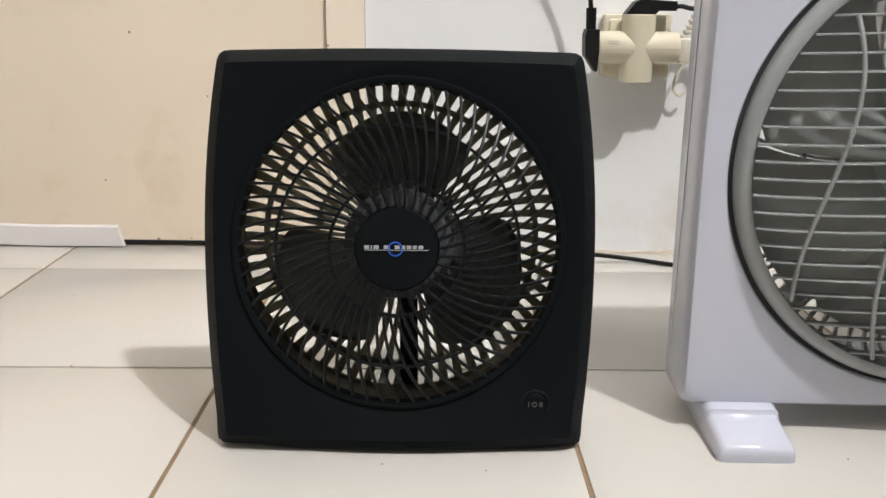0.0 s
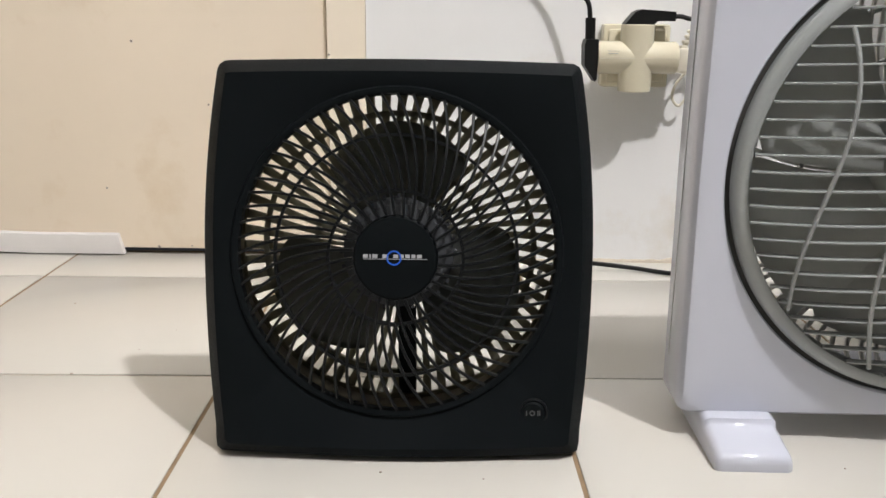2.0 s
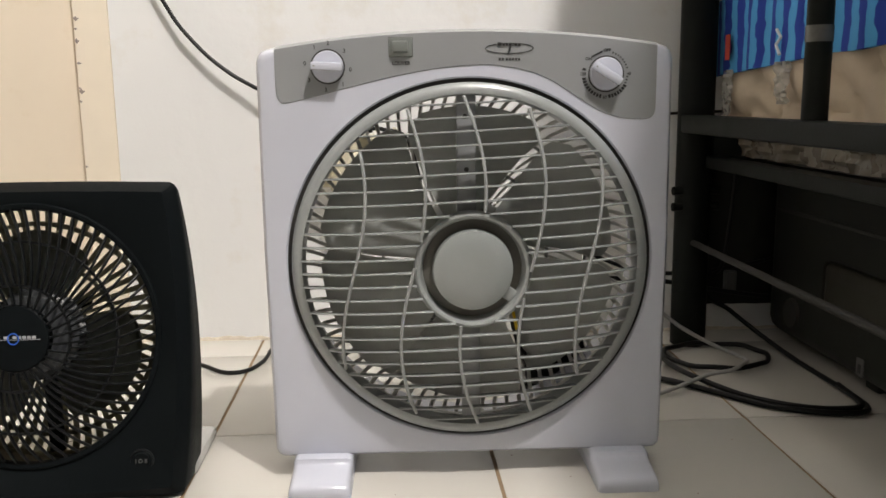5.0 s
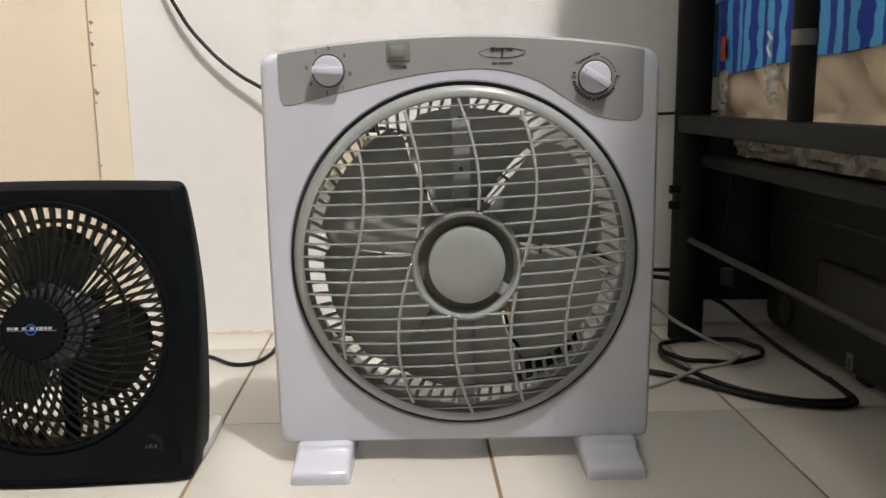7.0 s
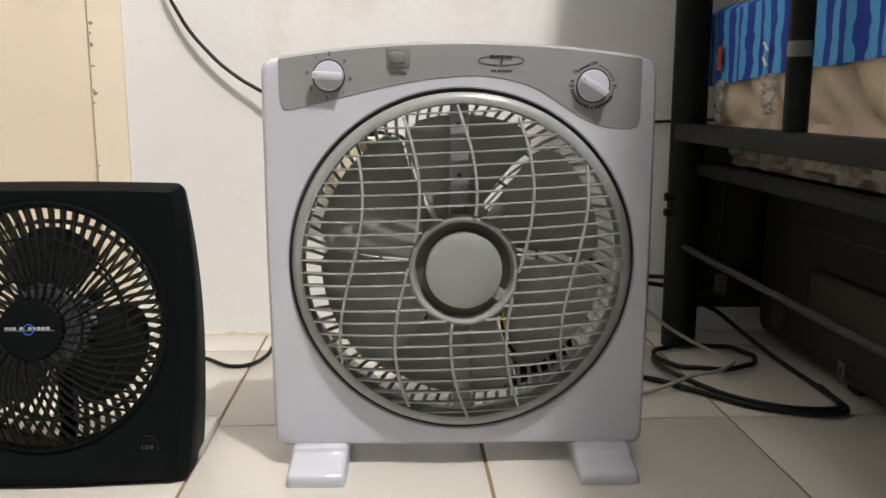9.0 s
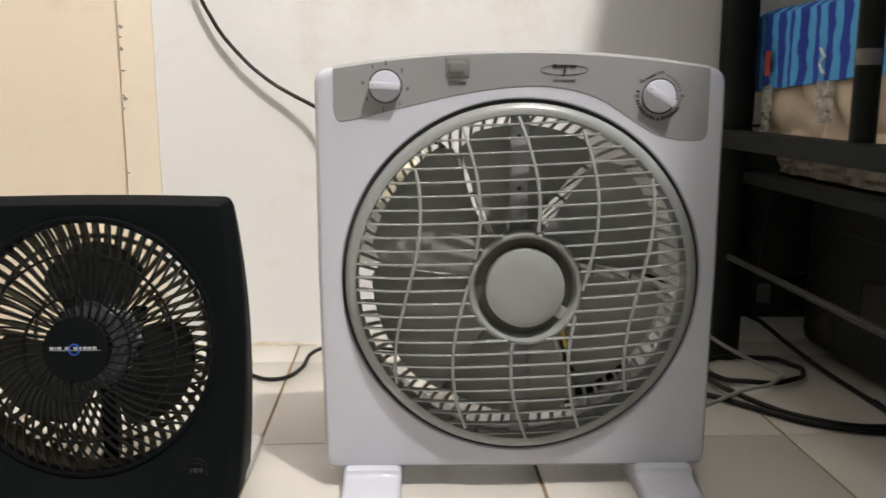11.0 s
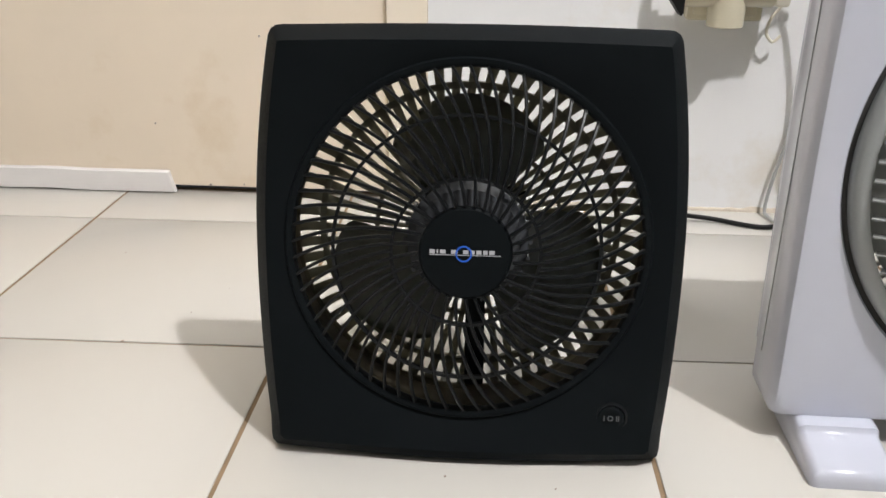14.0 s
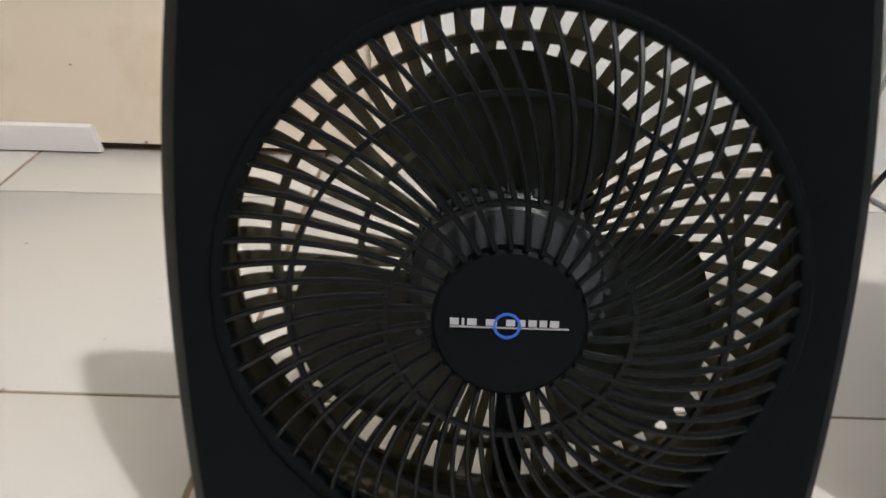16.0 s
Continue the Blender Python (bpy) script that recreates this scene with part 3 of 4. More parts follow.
    part("dial_ticks", bm, M_INK, panel)

    # louver switch
    sw = part("switch_frame", box(-0.0718, -0.0508, -0.0018, 0.001, 0.4007, 0.4173, 0.0006), M_SWITCH, panel, "grey rocker switch with dark rim")
    part("switch_rim", box(-0.0721, -0.0505, -0.0012, 0.001, 0.4004, 0.4176, 0.0003), M_DARK, sw)
    part("rocker", box(-0.0690, -0.0550, -0.0050, -0.001, 0.4045, 0.4143, 0.0014), M_SWITCH, sw)
    part("switch_print", text_mesh("LOUVER", 0.0044, M_INK), None, panel, m=front(-0.0612, -0.0009, 0.3948))
    # maker's mark: an oval, a bar and a short bar under it
    ring = [[(0.0365 + (0.0212 + e) * math.cos(2 * math.pi * i / 64), y, 0.4070 + (0.0042 + e) * math.sin(2 * math.pi * i / 64)) for i in range(64)] for e, y in ((0, -0.0005), (0, -0.0010), (0.0006, -0.0010), (0.0006, -0.0005))]
    part("print_oval", loft(ring), M_INK, panel)
    for k, w in enumerate((0.0036, 0.0024, 0.0022, 0.0026, 0.0010, 0.0026, 0.0024)):
        x = 0.0258 + (0, 0.0043, 0.0073, 0.0101, 0.0134, 0.0151, 0.0184)[k]
        part("print_bar", box(x, x + w, -0.0013, -0.0005, 0.4090, 0.4122 if k == 0 else 0.4113), M_INK, panel)
    for k in range(7):
        x = 0.0268 + 0.0028 * k + 0.0008 * (k > 1)
        part("print_bar", box(x, x + 0.0019, -0.0010, -0.0005, 0.3963, 0.3985), M_INK, panel)
    part("print_bolt", sweep([(0.0378, -0.0010, 0.4088), (0.0356, -0.0010, 0.4064), (0.0374, -0.0010, 0.4064), (0.0352, -0.0010, 0.4022)], 0.0006, 0.0004), M_INK, panel)

    # rotating louvre grille
    centre = pose(0, 0, CZ, 0, -2.4, 0)
    ring = part("grille_ring", lathe_y([(0.1662, 0.010), (0.1668, 0.0), (0.1660, -0.0035), (0.1636, -0.0066), (0.1592, -0.0082), (0.1562, -0.0076), (0.1550, -0.003), (0.1548, 0.012)], 160), M_RING, fan, "grey ring of the louvre grille", pose(0, 0, CZ))
    dome = lambda r: -0.0075 - 0.0255 * (1 - (r / 0.156) ** 3.4)
    for k in range(25):
        z = (k - 12) * 0.01232
        half = math.sqrt(max(0, 0.1550 ** 2 - z * z))
        if half < 0.03:
            continue
        spans = [(-half, half)]
        if abs(z) < 0.0525:
            q = math.sqrt(0.0525 ** 2 - z * z)
            spans = [(-half, -q), (q, half)]
        for a, b in spans:
            n = max(4, int((b - a) / 0.012))
            bm = sweep([(a + (b - a) * i / n, dome(math.hypot(a + (b - a) * i / n, z)), z) for i in range(n + 1)], 0.0036, 0.0009, side=(0, 0, 1))
            part("louvre_slat", bm, M_GRILLE, fan, m=centre)
    for k in range(-2, 3):
        xk = k * 0.0538
        runs = [[]]
        for i in range(61):
            t = 1 - 2 * i / 60
            zmax = math.sqrt(max(0, 0.1545 ** 2 - xk * xk))
            z = t * zmax
            x = xk + 0.0155 * math.sin(math.pi * z / 0.157)
            r = math.hypot(x, z)
            if r < 0.0525 or r > 0.1550:
                if runs[-1]:
                    runs.append([])
                continue
            runs[-1].append((x, dome(r) - 0.0026, z))
        for run in runs:
            if len(run) > 2:
                part("louvre_rod", sweep(run, 0.0015, 0.0015, side=(0, 1, 0)), M_GRILLE, fan, m=centre)
    hub = part("hub_ring", lathe_y([(0.0535, -0.008), (0.0540, -0.0195), (0.0528, -0.0225), (0.0505, -0.0238), (0.0480, -0.0226), (0.0464, -0.0180), (0.0450, -0.006)], 80), M_RING, fan, m=centre @ pose(0.0005, -0.008, -0.0015))
    part("hub_recess", lathe_y([(0.0456, -0.0100), (0.036, -0.0100)], 64), M_RECESS, hub, "grey recess with its shade in the colour")
    part("hub_cap", lathe_y([(0.0368, -0.006), (0.0372, -0.020), (0.0360, -0.0240), (0.0315, -0.0262), (0.02, -0.0275), (0.0006, -0.0281)], 72, caps=(True, True)), M_CAP, hub, "domed grey cap")
    for a in (-38,):
        part("hub_bridge", box(0.035, 0.0462, -0.0165, -0.010, -0.006, 0.006, 0.001), M_RING, hub, m=pose(0, 0, 0, 0, -a, 0))

    # impeller with six wide blades
    mid = pose(0, 0, CZ)
    part("impeller_hub", lathe_y([(0.02, 0.012), (0.040, 0.014), (0.044, 0.02), (0.044, 0.052)], 48, caps=(True, True)), M_BLADE_W, fan, m=mid)
    bm = bmesh.new()
    nr, na = 12, 10
    grids = []
    for off in (0.0, 0.002):
        g = []
        for i in range(nr + 1):
            f = i / nr
            r = 0.042 + 0.1035 * f
            half = radians(26.0 + 4.0 * f) * (1 - 0.25 * max(0, (f - 0.85) / 0.15) ** 2)
            row = []
            for j in range(na + 1):
                u = 2 * j / na - 1
                a = half * u + radians(9 * f)
                row.append(bm.verts.new((r * math.sin(a), 0.038 + 0.013 * u + 0.003 * u * u + off, r * math.cos(a))))
            g.append(row)
        grids.append(g)
    for g in grids:
        for i in range(nr):
            for j in range(na):
                bm.faces.new((g[i][j], g[i][j + 1], g[i + 1][j + 1], g[i + 1][j]))
    a, b = grids
    for i in range(nr):
        for j in (0, na):
            bm.faces.new((a[i][j], a[i + 1][j], b[i + 1][j], b[i][j]))
    for j in range(na):
        for i in (0, nr):
            bm.faces.new((a[i][j], a[i][j + 1], b[i][j + 1], b[i][j]))
    bl = mesh_of(bm, "blade", M_BLADE_W, angle=60)
    for k in range(6):
        part("blade", bl, None, fan, m=mid @ pose(0, 0, 0, 0, -4 + 60 * k, 0))

    # rear grille
    rear = pose(0, -0.004, CZ)
    pts = []
    for r, y in ((0.05, 0.088), (0.075, 0.088), (0.10, 0.087), (0.125, 0.085), (0.145, 0.081), (0.156, 0.075), (0.162, 0.066), (0.1655, 0.056), (0.1665, 0.046)):
        a = math.pi / 2 + radians(30) * (1 - r / 0.167)
        pts.append((r * math.cos(a), y, r * math.sin(a)))
    rr = mesh_of(sweep(pts, (0.0010, 0.0024), 0.0016, side=(0, 1, 0)), "rear_rib", M_REARW)
    part("cage_rim", lathe_y([(0.164, 0.043), (0.1715, 0.043), (0.1715, 0.049), (0.164, 0.049), (0.164, 0.043)], 120), M_REARW, fan, m=rear)
    for i in range(78):
        part("rear_rib", rr, None, fan, m=rear @ pose(0, 0, 0, 0, 360 / 78 * i, 0))
    for r in (0.085, 0.125):
        part("rear_ring", lathe_y([(r - 0.0015, 0.085), (r + 0.0015, 0.085), (r + 0.0015, 0.091), (r - 0.0015, 0.091), (r - 0.0015, 0.085)], 96), M_GRILLE, fan, m=rear)
    part("motor_housing", lathe_y([(0.02, 0.05), (0.045, 0.055), (0.052, 0.08), (0.052, 0.1), (0.03, 0.112)], 48, caps=(True, True)), M_BLADE_W, fan, m=mid)
    part("grille_strut", box(-0.012, 0.006, 0.0005, 0.0045, 0.045, 0.1552, 0.0012), M_GREY, fan, "flat grey strut with two holes", mid)
    part("grille_strut", box(-0.009, 0.009, 0.0005, 0.0045, -0.1552, -0.045, 0.0012), M_GREY, fan, m=mid)
    part("motor_arm", box(-0.013, 0.013, 0.0905, 0.0965, 0.04, 0.160, 0.002), M_BLADE_W, fan, m=mid @ pose(0, 0, 0, 0, -150, 0))
    part("cord_box", box(-0.034, 0.036, 0.097, 0.122, -0.024, 0.024, 0.005), M_CORD, fan, "black cord box on the back of the fan", pose(0.096, 0, 0.086, 0, -14, 0))
    for x, z in ((-0.003, 0.0875), (-0.004, 0.136)):
        part("strut_hole", lathe_y([(0.0022, 0.0006), (0.0022, 0.0001)], 14, x, z, (False, True)), M_DARK, fan, m=mid)
    part("sticker", box(-0.0030, 0.0026, -0.003, -0.0018, -0.005, 0.005, 0.0004), M_YEL, fan, "small yellow sticker", mid @ pose(0.0375, 0.004, -0.043, 0, 18, 0))
    part("sticker", box(-0.0015, 0.0015, -0.003, -0.0018, -0.014, 0.004, 0.0004), M_YEL, fan, "small yellow sticker", mid @ pose(0.0415, 0.004, -0.0525, 0, -12, 0))
    wire = [(0.040, 0.007, -0.058), (0.0425, 0.007, -0.070), (0.0465, 0.008, -0.083), (0.054, 0.010, -0.094)]
    part("wire", sweep(smooth_path(wire, 6), 0.0019, 0.0019, n=8), M_CORD, fan, "thin black wire", mid)

    # feet
    def foot(x0, x1):
        prof = [(-0.0495, 0.0), (-0.0502, 0.006), (-0.0498, 0.0095), (-0.0484, 0.0120), (-0.0455, 0.0136), (-0.0385, 0.0150), (-0.022, 0.0176), (-0.0130, 0.0190), (-0.0112, 0.0205), (-0.0100, 0.0236), (-0.004, 0.0245), (0.080, 0.0245), (0.088, 0.018), (0.090, 0.0)]
        loops = []
        for x, k in ((x0, 0.0060), (x0 + 0.0008, 0.0036), (x0 + 0.0025, 0.0014), (x0 + 0.0055, 0.0), (x1 - 0.0055, 0.0), (x1 - 0.0025, 0.0014), (x1 - 0.0008, 0.0036), (x1, 0.0060)):
            loops.append([(x, y + (k * 0.6 if y < 0 else -k * 0.6), max(0, z - (k if z > 0.004 else 0))) for y, z in prof])
        return loft(loops, True, (True, True))

    part("foot", foot(-0.1725, -0.1150), M_WHITE, fan)
    part("foot", foot(0.1150, 0.1725), M_WHITE, fan)
    return fan


white_fan()


# ---- wall socket and adapter ----
def tube_thing(name, pts, r, material, label, n=10):
    ob = new(name, mesh_of(sweep(smooth_path(pts), r, r, n=n), name, material))
    return tagged(ob, label, "cable")


sock = thing("wall_socket", pose(0.237, 1.0615, 0.273, 0, 0, -1.03), "cream plastic wall socket", "socket")
part("socket_plate", box(-0.042, 0.042, -0.022, 0, -0.037, 0.040, 0.004), M_CREAM, sock)
part("socket_rim", box(-0.036, 0.036, -0.026, -0.018, -0.031, 0.034, 0.004), M_CREAM, sock)

adapter = thing("plug_adapter", pose(0.2325, 1.018, 0.2725, 0, 0, 0), "aged cream cross-shaped plug adapter in the wall socket", "adapter")
bm = bmesh.new()
loft([[(x, 0.0 + r * math.cos(2 * math.pi * k / 28), 0.001 + r * math.sin(2 * math.pi * k / 28)) for k in range(28)] for x, r in ((-0.0475, 0.0165), (-0.0485, 0.0185), (-0.047, 0.0195), (0.047, 0.0195), (0.0485, 0.0185), (0.0475, 0.0165))], True, (True, True), bm)
part("cross_arm", bm, M_CREAM, adapter)
bm = bmesh.new()
loft([[(r * math.cos(2 * math.pi * k / 28), r * math.sin(2 * math.pi * k / 28), z) for k in range(28)] for z, r in ((-0.0395, 0.0185), (-0.0385, 0.0198), (-0.015, 0.0205), (0.015, 0.0203), (0.0395, 0.0202), (0.0405, 0.019))], True, (True, True), bm)
part("upright_arm", bm, M_CREAM, adapter)
part("adapter_back", box(-0.02, 0.02, 0.0, 0.02, -0.02, 0.02, 0.003), M_CREAM, adapter)
part("moulded_line", box(-0.0478, 0.0478, -0.0197, -0.0193, 0.0005, 0.0011), M_BEIGE, adapter)
part("embossed_bars", box(-0.038, -0.026, -0.0194, -0.0165, 0.0062, 0.0068), M_RING, adapter)
part("embossed_bars", box(-0.038, -0.024, -0.0180, -0.0155, 0.0092, 0.0096), M_RING, adapter)


def wedge(outline, t):
    return loft([[(x, y, z) for x, z in outline] for y in (-t, -t * 0.8, t * 0.8, t)], True, (True, True))


plug = thing("power_plug", pose(0.1835, 1.018, 0.2760), "black angled power plug in the adapter's side", "plug")
part("plug_body", wedge([(0.0005, 0.019), (-0.0145, 0.019), (-0.0165, 0.012), (-0.0155, -0.012), (-0.0020, -0.031), (0.0005, -0.028)], 0.013), M_CORD, plug)
part("cord_sleeve", sweep([(-0.008, 0, 0.015), (-0.009, 0, 0.044)], 0.0062, 0.0062, n=12), M_CORD, plug)
plug = thing("power_plug", pose(0.2335, 1.018, 0.3130), "black flat power plug in the adapter's top", "plug")
part("plug_body", wedge([(-0.019, 0.0), (0.016, 0.0), (0.020, 0.004), (0.041, 0.004), (0.041, 0.015), (0.0, 0.0175), (-0.008, 0.014)], 0.012), M_CORD, plug)
plug = thing("power_plug", pose(0.2810, 1.018, 0.2735), "beige power plug with ribbed strain relief", "plug")
part("plug_body", box(0.0, 0.017, -0.012, 0.012, -0.018, 0.012, 0.004), M_BEIGE, plug)
bm = bmesh.new()
for i in range(6):
    box(0.004 + i * 0.0028, 0.013 + i * 0.0028, -0.0045, 0.0045, 0.011 + i * 0.0062, 0.0152 + i * 0.0062, 0.001, 1, bm)
sweep([(0.008, 0, 0.010), (0.026, 0, 0.050)], 0.003, 0.003, n=8, bm=bm)
part("strain_relief", bm, M_BEIGE, plug)

tube_thing("power_cable", [(0.1745, 1.018, 0.318), (0.168, 1.02, 0.342), (0.137, 1.037, 0.3665), (0.100, 1.046, 0.386), (0.067, 1.049, 0.406), (0.030, 1.051, 0.438), (-0.0105, 1.053, 0.490), (-0.040, 1.054, 0.57), (-0.068, 1.048, 0.8), (-0.08, 1.05, 1.3)], 0.0029, M_CORD, "black power cable hanging down the wall to the plug")
tube_thing("power_cable", [(0.274, 1.018, 0.3225), (0.29, 1.018, 0.321), (0.325, 1.015, 0.305), (0.345, 1.02, 0.22), (0.343, 1.035, 0.13), (0.343, 1.035, 0.085), (0.360, 1.03, 0.05), (0.343, 1.03, 0.008), (0.307, 0.997, 0.004),
                           (0.24, 1.018, 0.006), (0.172, 1.005, 0.016), (0.140, 1.0, 0.014), (0.122, 0.985, 0.008), (0.116, 0.94, 0.004), (0.100, 0.898, 0.004), (0.07, 0.892, 0.004), (0.03, 0.93, 0.004), (-0.02, 0.955, 0.004), (-0.06, 0.90, 0.02), (-0.05, 0.72, 0.06), (-0.04, 0.645, 0.10)], 0.0029, M_CORD, "black power cable looping over the tiles behind the fans")
tube_thing("thin_cable", [(0.307, 1.018, 0.3225), (0.32, 1.02, 0.31), (0.325, 1.03, 0.285), (0.300, 1.045, 0.252), (0.290, 1.045, 0.237), (0.288, 1.045, 0.222), (0.296, 1.045, 0.213), (0.304, 1.045, 0.220)], 0.0018, M_BEIGE, "thin beige cable end curling at the socket", 8)
tube_thing("thin_cable", [(0.345, 1.048, 0.20), (0.339, 1.048, 0.135), (0.334, 1.048, 0.105), (0.324, 1.048, 0.055), (0.318, 1.046, 0.012), (0.320, 1.03, 0.004), (0.335, 0.98, 0.004), (0.36, 0.93, 0.004)], 0.0022, M_GCORD, "thin grey cable running down the wall to the tiles", 8)
tube_thing("black_cable", [(0.50, 1.03, 0.175), (0.553, 1.035, 0.152), (0.61, 1.035, 0.124), (0.68, 1.03, 0.100), (0.76, 1.02, 0.098)], 0.0032, M_CORD, "black cable slanting along the wall behind the white fan")
tube_thing("wall_cable", [(0.60, 1.051, 0.333), (0.70, 1.049, 0.337), (0.80, 1.047, 0.34), (1.2, 1.04, 0.35)], 0.0022, M_CORD, "thin dark cable running along the wall")


# ---- bed ----
def bed():
    f = thing("bed_frame", pose(0.737, 0, 0), "black painted metal bed frame, dusty and scratched", "bed")
    for y in (0.985, -0.93):
        post = part("post", sweep([(0, y, 0.0), (0, y, 1.6)], 0.0255, 0.0255, n=24), M_METAL, f)
        for z in (0.229, 0.206):
            part("bolt", sweep([(-0.034, y - 0.012, z), (-0.020, y - 0.012, z)], 0.0062, 0.0062, n=8), M_METAL, post)
            part("bolt", sweep([(0.020, y - 0.012, z), (0.034, y - 0.012, z)], 0.0062, 0.0062, n=8), M_METAL, post)
    part("top_rail", box(-0.024, 0.004, -0.93, 0.985, 0.312, 0.337, 0.003), M_METAL, f, "dusty flat rail")
    part("inner_rail", box(0.008, 0.032, -0.93, 0.985, 0.262, 0.2795, 0.003), M_METAL, f)
    part("low_rail", sweep([(-0.005, 0.985, 0.155), (-0.005, -0.93, 0.155)], 0.0045, 0.0045, n=12), M_DUSTY, f, "dusty thin rail")
    for y in (0.622, 0.26, -0.1, -0.5):
        up = part("upright", sweep([(-0.008, y, 0.335), (-0.008, y, 1.132)], 0.0130, 0.0130, n=20), M_METAL, f)
        part("tape", sweep([(-0.008, y, 0.414), (-0.008, y, 0.430)], 0.0136, 0.0136, n=20), M_TAPE, up, "band of greyish clear tape")
    part("side_rail", box(0.02, 1.03, 0.965, 1.0, 0.276, 0.31, 0.003), M_METAL, f)
    part("side_rail", box(0.02, 1.03, -0.95, -0.915, 0.276, 0.31, 0.003), M_METAL, f)
    part("head_rail", box(0.0, 1.0, 1.02, 1.028, 0.27, 0.30, 0.002), M_METAL, f)
    for k in range(9):
        part("slat", box(0.10 + k * 0.105, 0.155 + k * 0.105, -0.92, 0.97, 0.270, 0.278, 0.001), M_DUSTY, f)

    part("upper_rail", box(-0.080, 0.0, -0.95, 1.01, 1.12, 1.18, 0.003), M_METAL, f)
    part("upper_deck", box(0.0, 1.04, -0.95, 1.01, 1.13, 1.15, 0.003), M_METAL, f)

    # mattress, with quilted swells on its side
    bm = bmesh.new()
    ny, nz = 240, 26
    rows = []
    for i in range(ny + 1):
        y = 1.0 - 1.90 * i / ny
        row = []
        for j in range(nz + 1):
            t = j / nz
            z = 0.2805 + 0.203 * t
            q = abs(math.sin(y * 17 + 1.1 * math.sin(z * 42) + (z - 0.3) * 14)) ** 0.45 * abs(math.sin(y * 15 - (z - 0.3) * 30 + 0.7 * math.sin(y * 31))) ** 0.4
            x = 0.797 - 0.025 * q + 0.02 * (abs(2 * t - 1) ** 6) + 0.045 * max(0.0, 1 - t / 0.2) + 0.003 * noise.noise((y * 30, z * 30, 0))
            row.append((x, y, z))
        rows.append(row)
    prof = [[*r, (1.78, r[-1][1], 0.4835), (1.78, r[0][1], 0.2805)] for r in rows]
    ob = new("mattress", mesh_of(loft(prof, True, (True, True)), "mattress", M_MATT, angle=70))
    tagged(ob, "beige quilted mattress lying on the bed frame", "mattress")
    for z in (0.290, 0.476):
        part("piping", sweep([((0.783 if z > 0.4 else 0.825) + 0.002 * noise.noise((i, z, 0)), 1.0 - 1.90 * i / 60, z) for i in range(61)], 0.004, 0.004, n=8), M_MATT, ob)

    # dusty wrapping bunched along the foot of the mattress, its taupe holding the rail's shade
    loops = []
    for i in range(241):
        y = 0.93 - 1.80 * i / 240
        fold = [0.007 * noise.noise((y * 22, k * 0.7, 3)) + 0.004 * noise.noise((y * 70, k * 1.3, 9)) for k in range(6)]
        face = [(0.781 + fold[k], y, 0.2815 + 0.0052 * k + 0.0015 * noise.noise((y * 15, k, 1))) for k in range(6)]
        loops.append(face + [(x + 0.003, y, z) for x, y, z in face[::-1]])
    part("wrapping", loft(loops, True, (True, True)), M_FILM, ob, "dusty crumpled plastic wrapping, darkened for the shade under the rail")

    # blanket hanging over the mattress edge
    loops = []
    for i in range(161):
        y = 1.012 - 1.92 * i / 160
        low = 0.390 + 0.020 * min(1, (1.012 - y) / 0.42) + 0.004 * noise.noise((y * 9, 0, 5))
        lp = []
        for t in range(15):
            z = low + (0.493 - low) * t / 14
            x = 0.769 + 0.004 * noise.noise((y * 26, z * 7, 1)) + 0.0025 * math.sin(y * 70)
            lp.append((x, y, z))
        lp += [(0.785, y, 0.502 + 0.003 * noise.noise((y * 12, 0, 2))), (1.2, y, 0.508), (1.77, y, 0.506), (1.77, y, 0.489), (0.79, y, 0.4885), (0.7745, y, 0.48), (0.7745, y, low)]
        loops.append(lp)
    ob = new("blanket", mesh_of(loft(loops, True, (True, True)), "blanket", M_BLANKET, angle=70))
    tagged(ob, "blue blanket with wavy light blue stripes over the mattress", "blanket")
    part("print_patch", box(-0.0008, 0, -0.008, 0.008, -0.017, 0.017, 0.0003, 1), M_RED, ob, "red printed patch", pose(0.7635, 0.945, 0.428))
    zig = [(0, 0.006, 0.016), (0, -0.006, 0.006), (0, 0.006, -0.002), (0, -0.005, -0.014)]
    part("print_zigzag", sweep(zig, 0.0016, 0.0016), M_WINK, ob, "white printed zigzag", pose(0.7635, 0.79, 0.424))


bed()


def plastic_scrap(name, y0, z0, w, h, seed):
    """A crumpled strip of clear wrapping."""
    bm = bmesh.new()
    g = []
    for i in range(9):
        row = []
        for j in range(13):
            y, z = y0 - w * i / 8, z0 - h * j / 12
            y += 0.006 * noise.noise((j * 0.6, seed, i * 0.2))
            row.append((0.7665 + 0.006 * noise.noise((i * 0.9, j * 0.8, seed)), y, z))
        g.append(row + [(x + 0.0006, y, z) for x, y, z in row[::-1]])
    ob = new(name, mesh_of(loft(g, True, (True, True)), name, M_WRAP, angle=25))
    return tagged(ob, "crumpled clear plastic wrapping hanging on the mattress", "wrapping")


plastic_scrap("plastic_wrap", 0.965, 0.398, 0.030, 0.062, 3.0)
plastic_scrap("plastic_wrap", 0.80, 0.402, 0.034, 0.050, 7.5)

case = thing("storage_case", pose(0.890, 0, 0), "large black suitcase lying in the dark under the bed", "suitcase")
part("case_body", box(-0.02, 0.60, -0.35, 1.02, 0.012, 0.262, 0.022, 3), M_CASE, case)
part("case_label", box(-0.0215, -0.0195, 0.740, 0.756, 0.022, 0.044), M_DIMINK, case, "small worn white label")
part("case_print", box(-0.0222, -0.0214, 0.745, 0.751, 0.026, 0.037), M_INK, case)
part("side_pocket", box(-0.028, -0.015, 0.52, 0.84, 0.085, 0.150, 0.012, 3), M_SOOT, case, "dull yellowed side pocket")
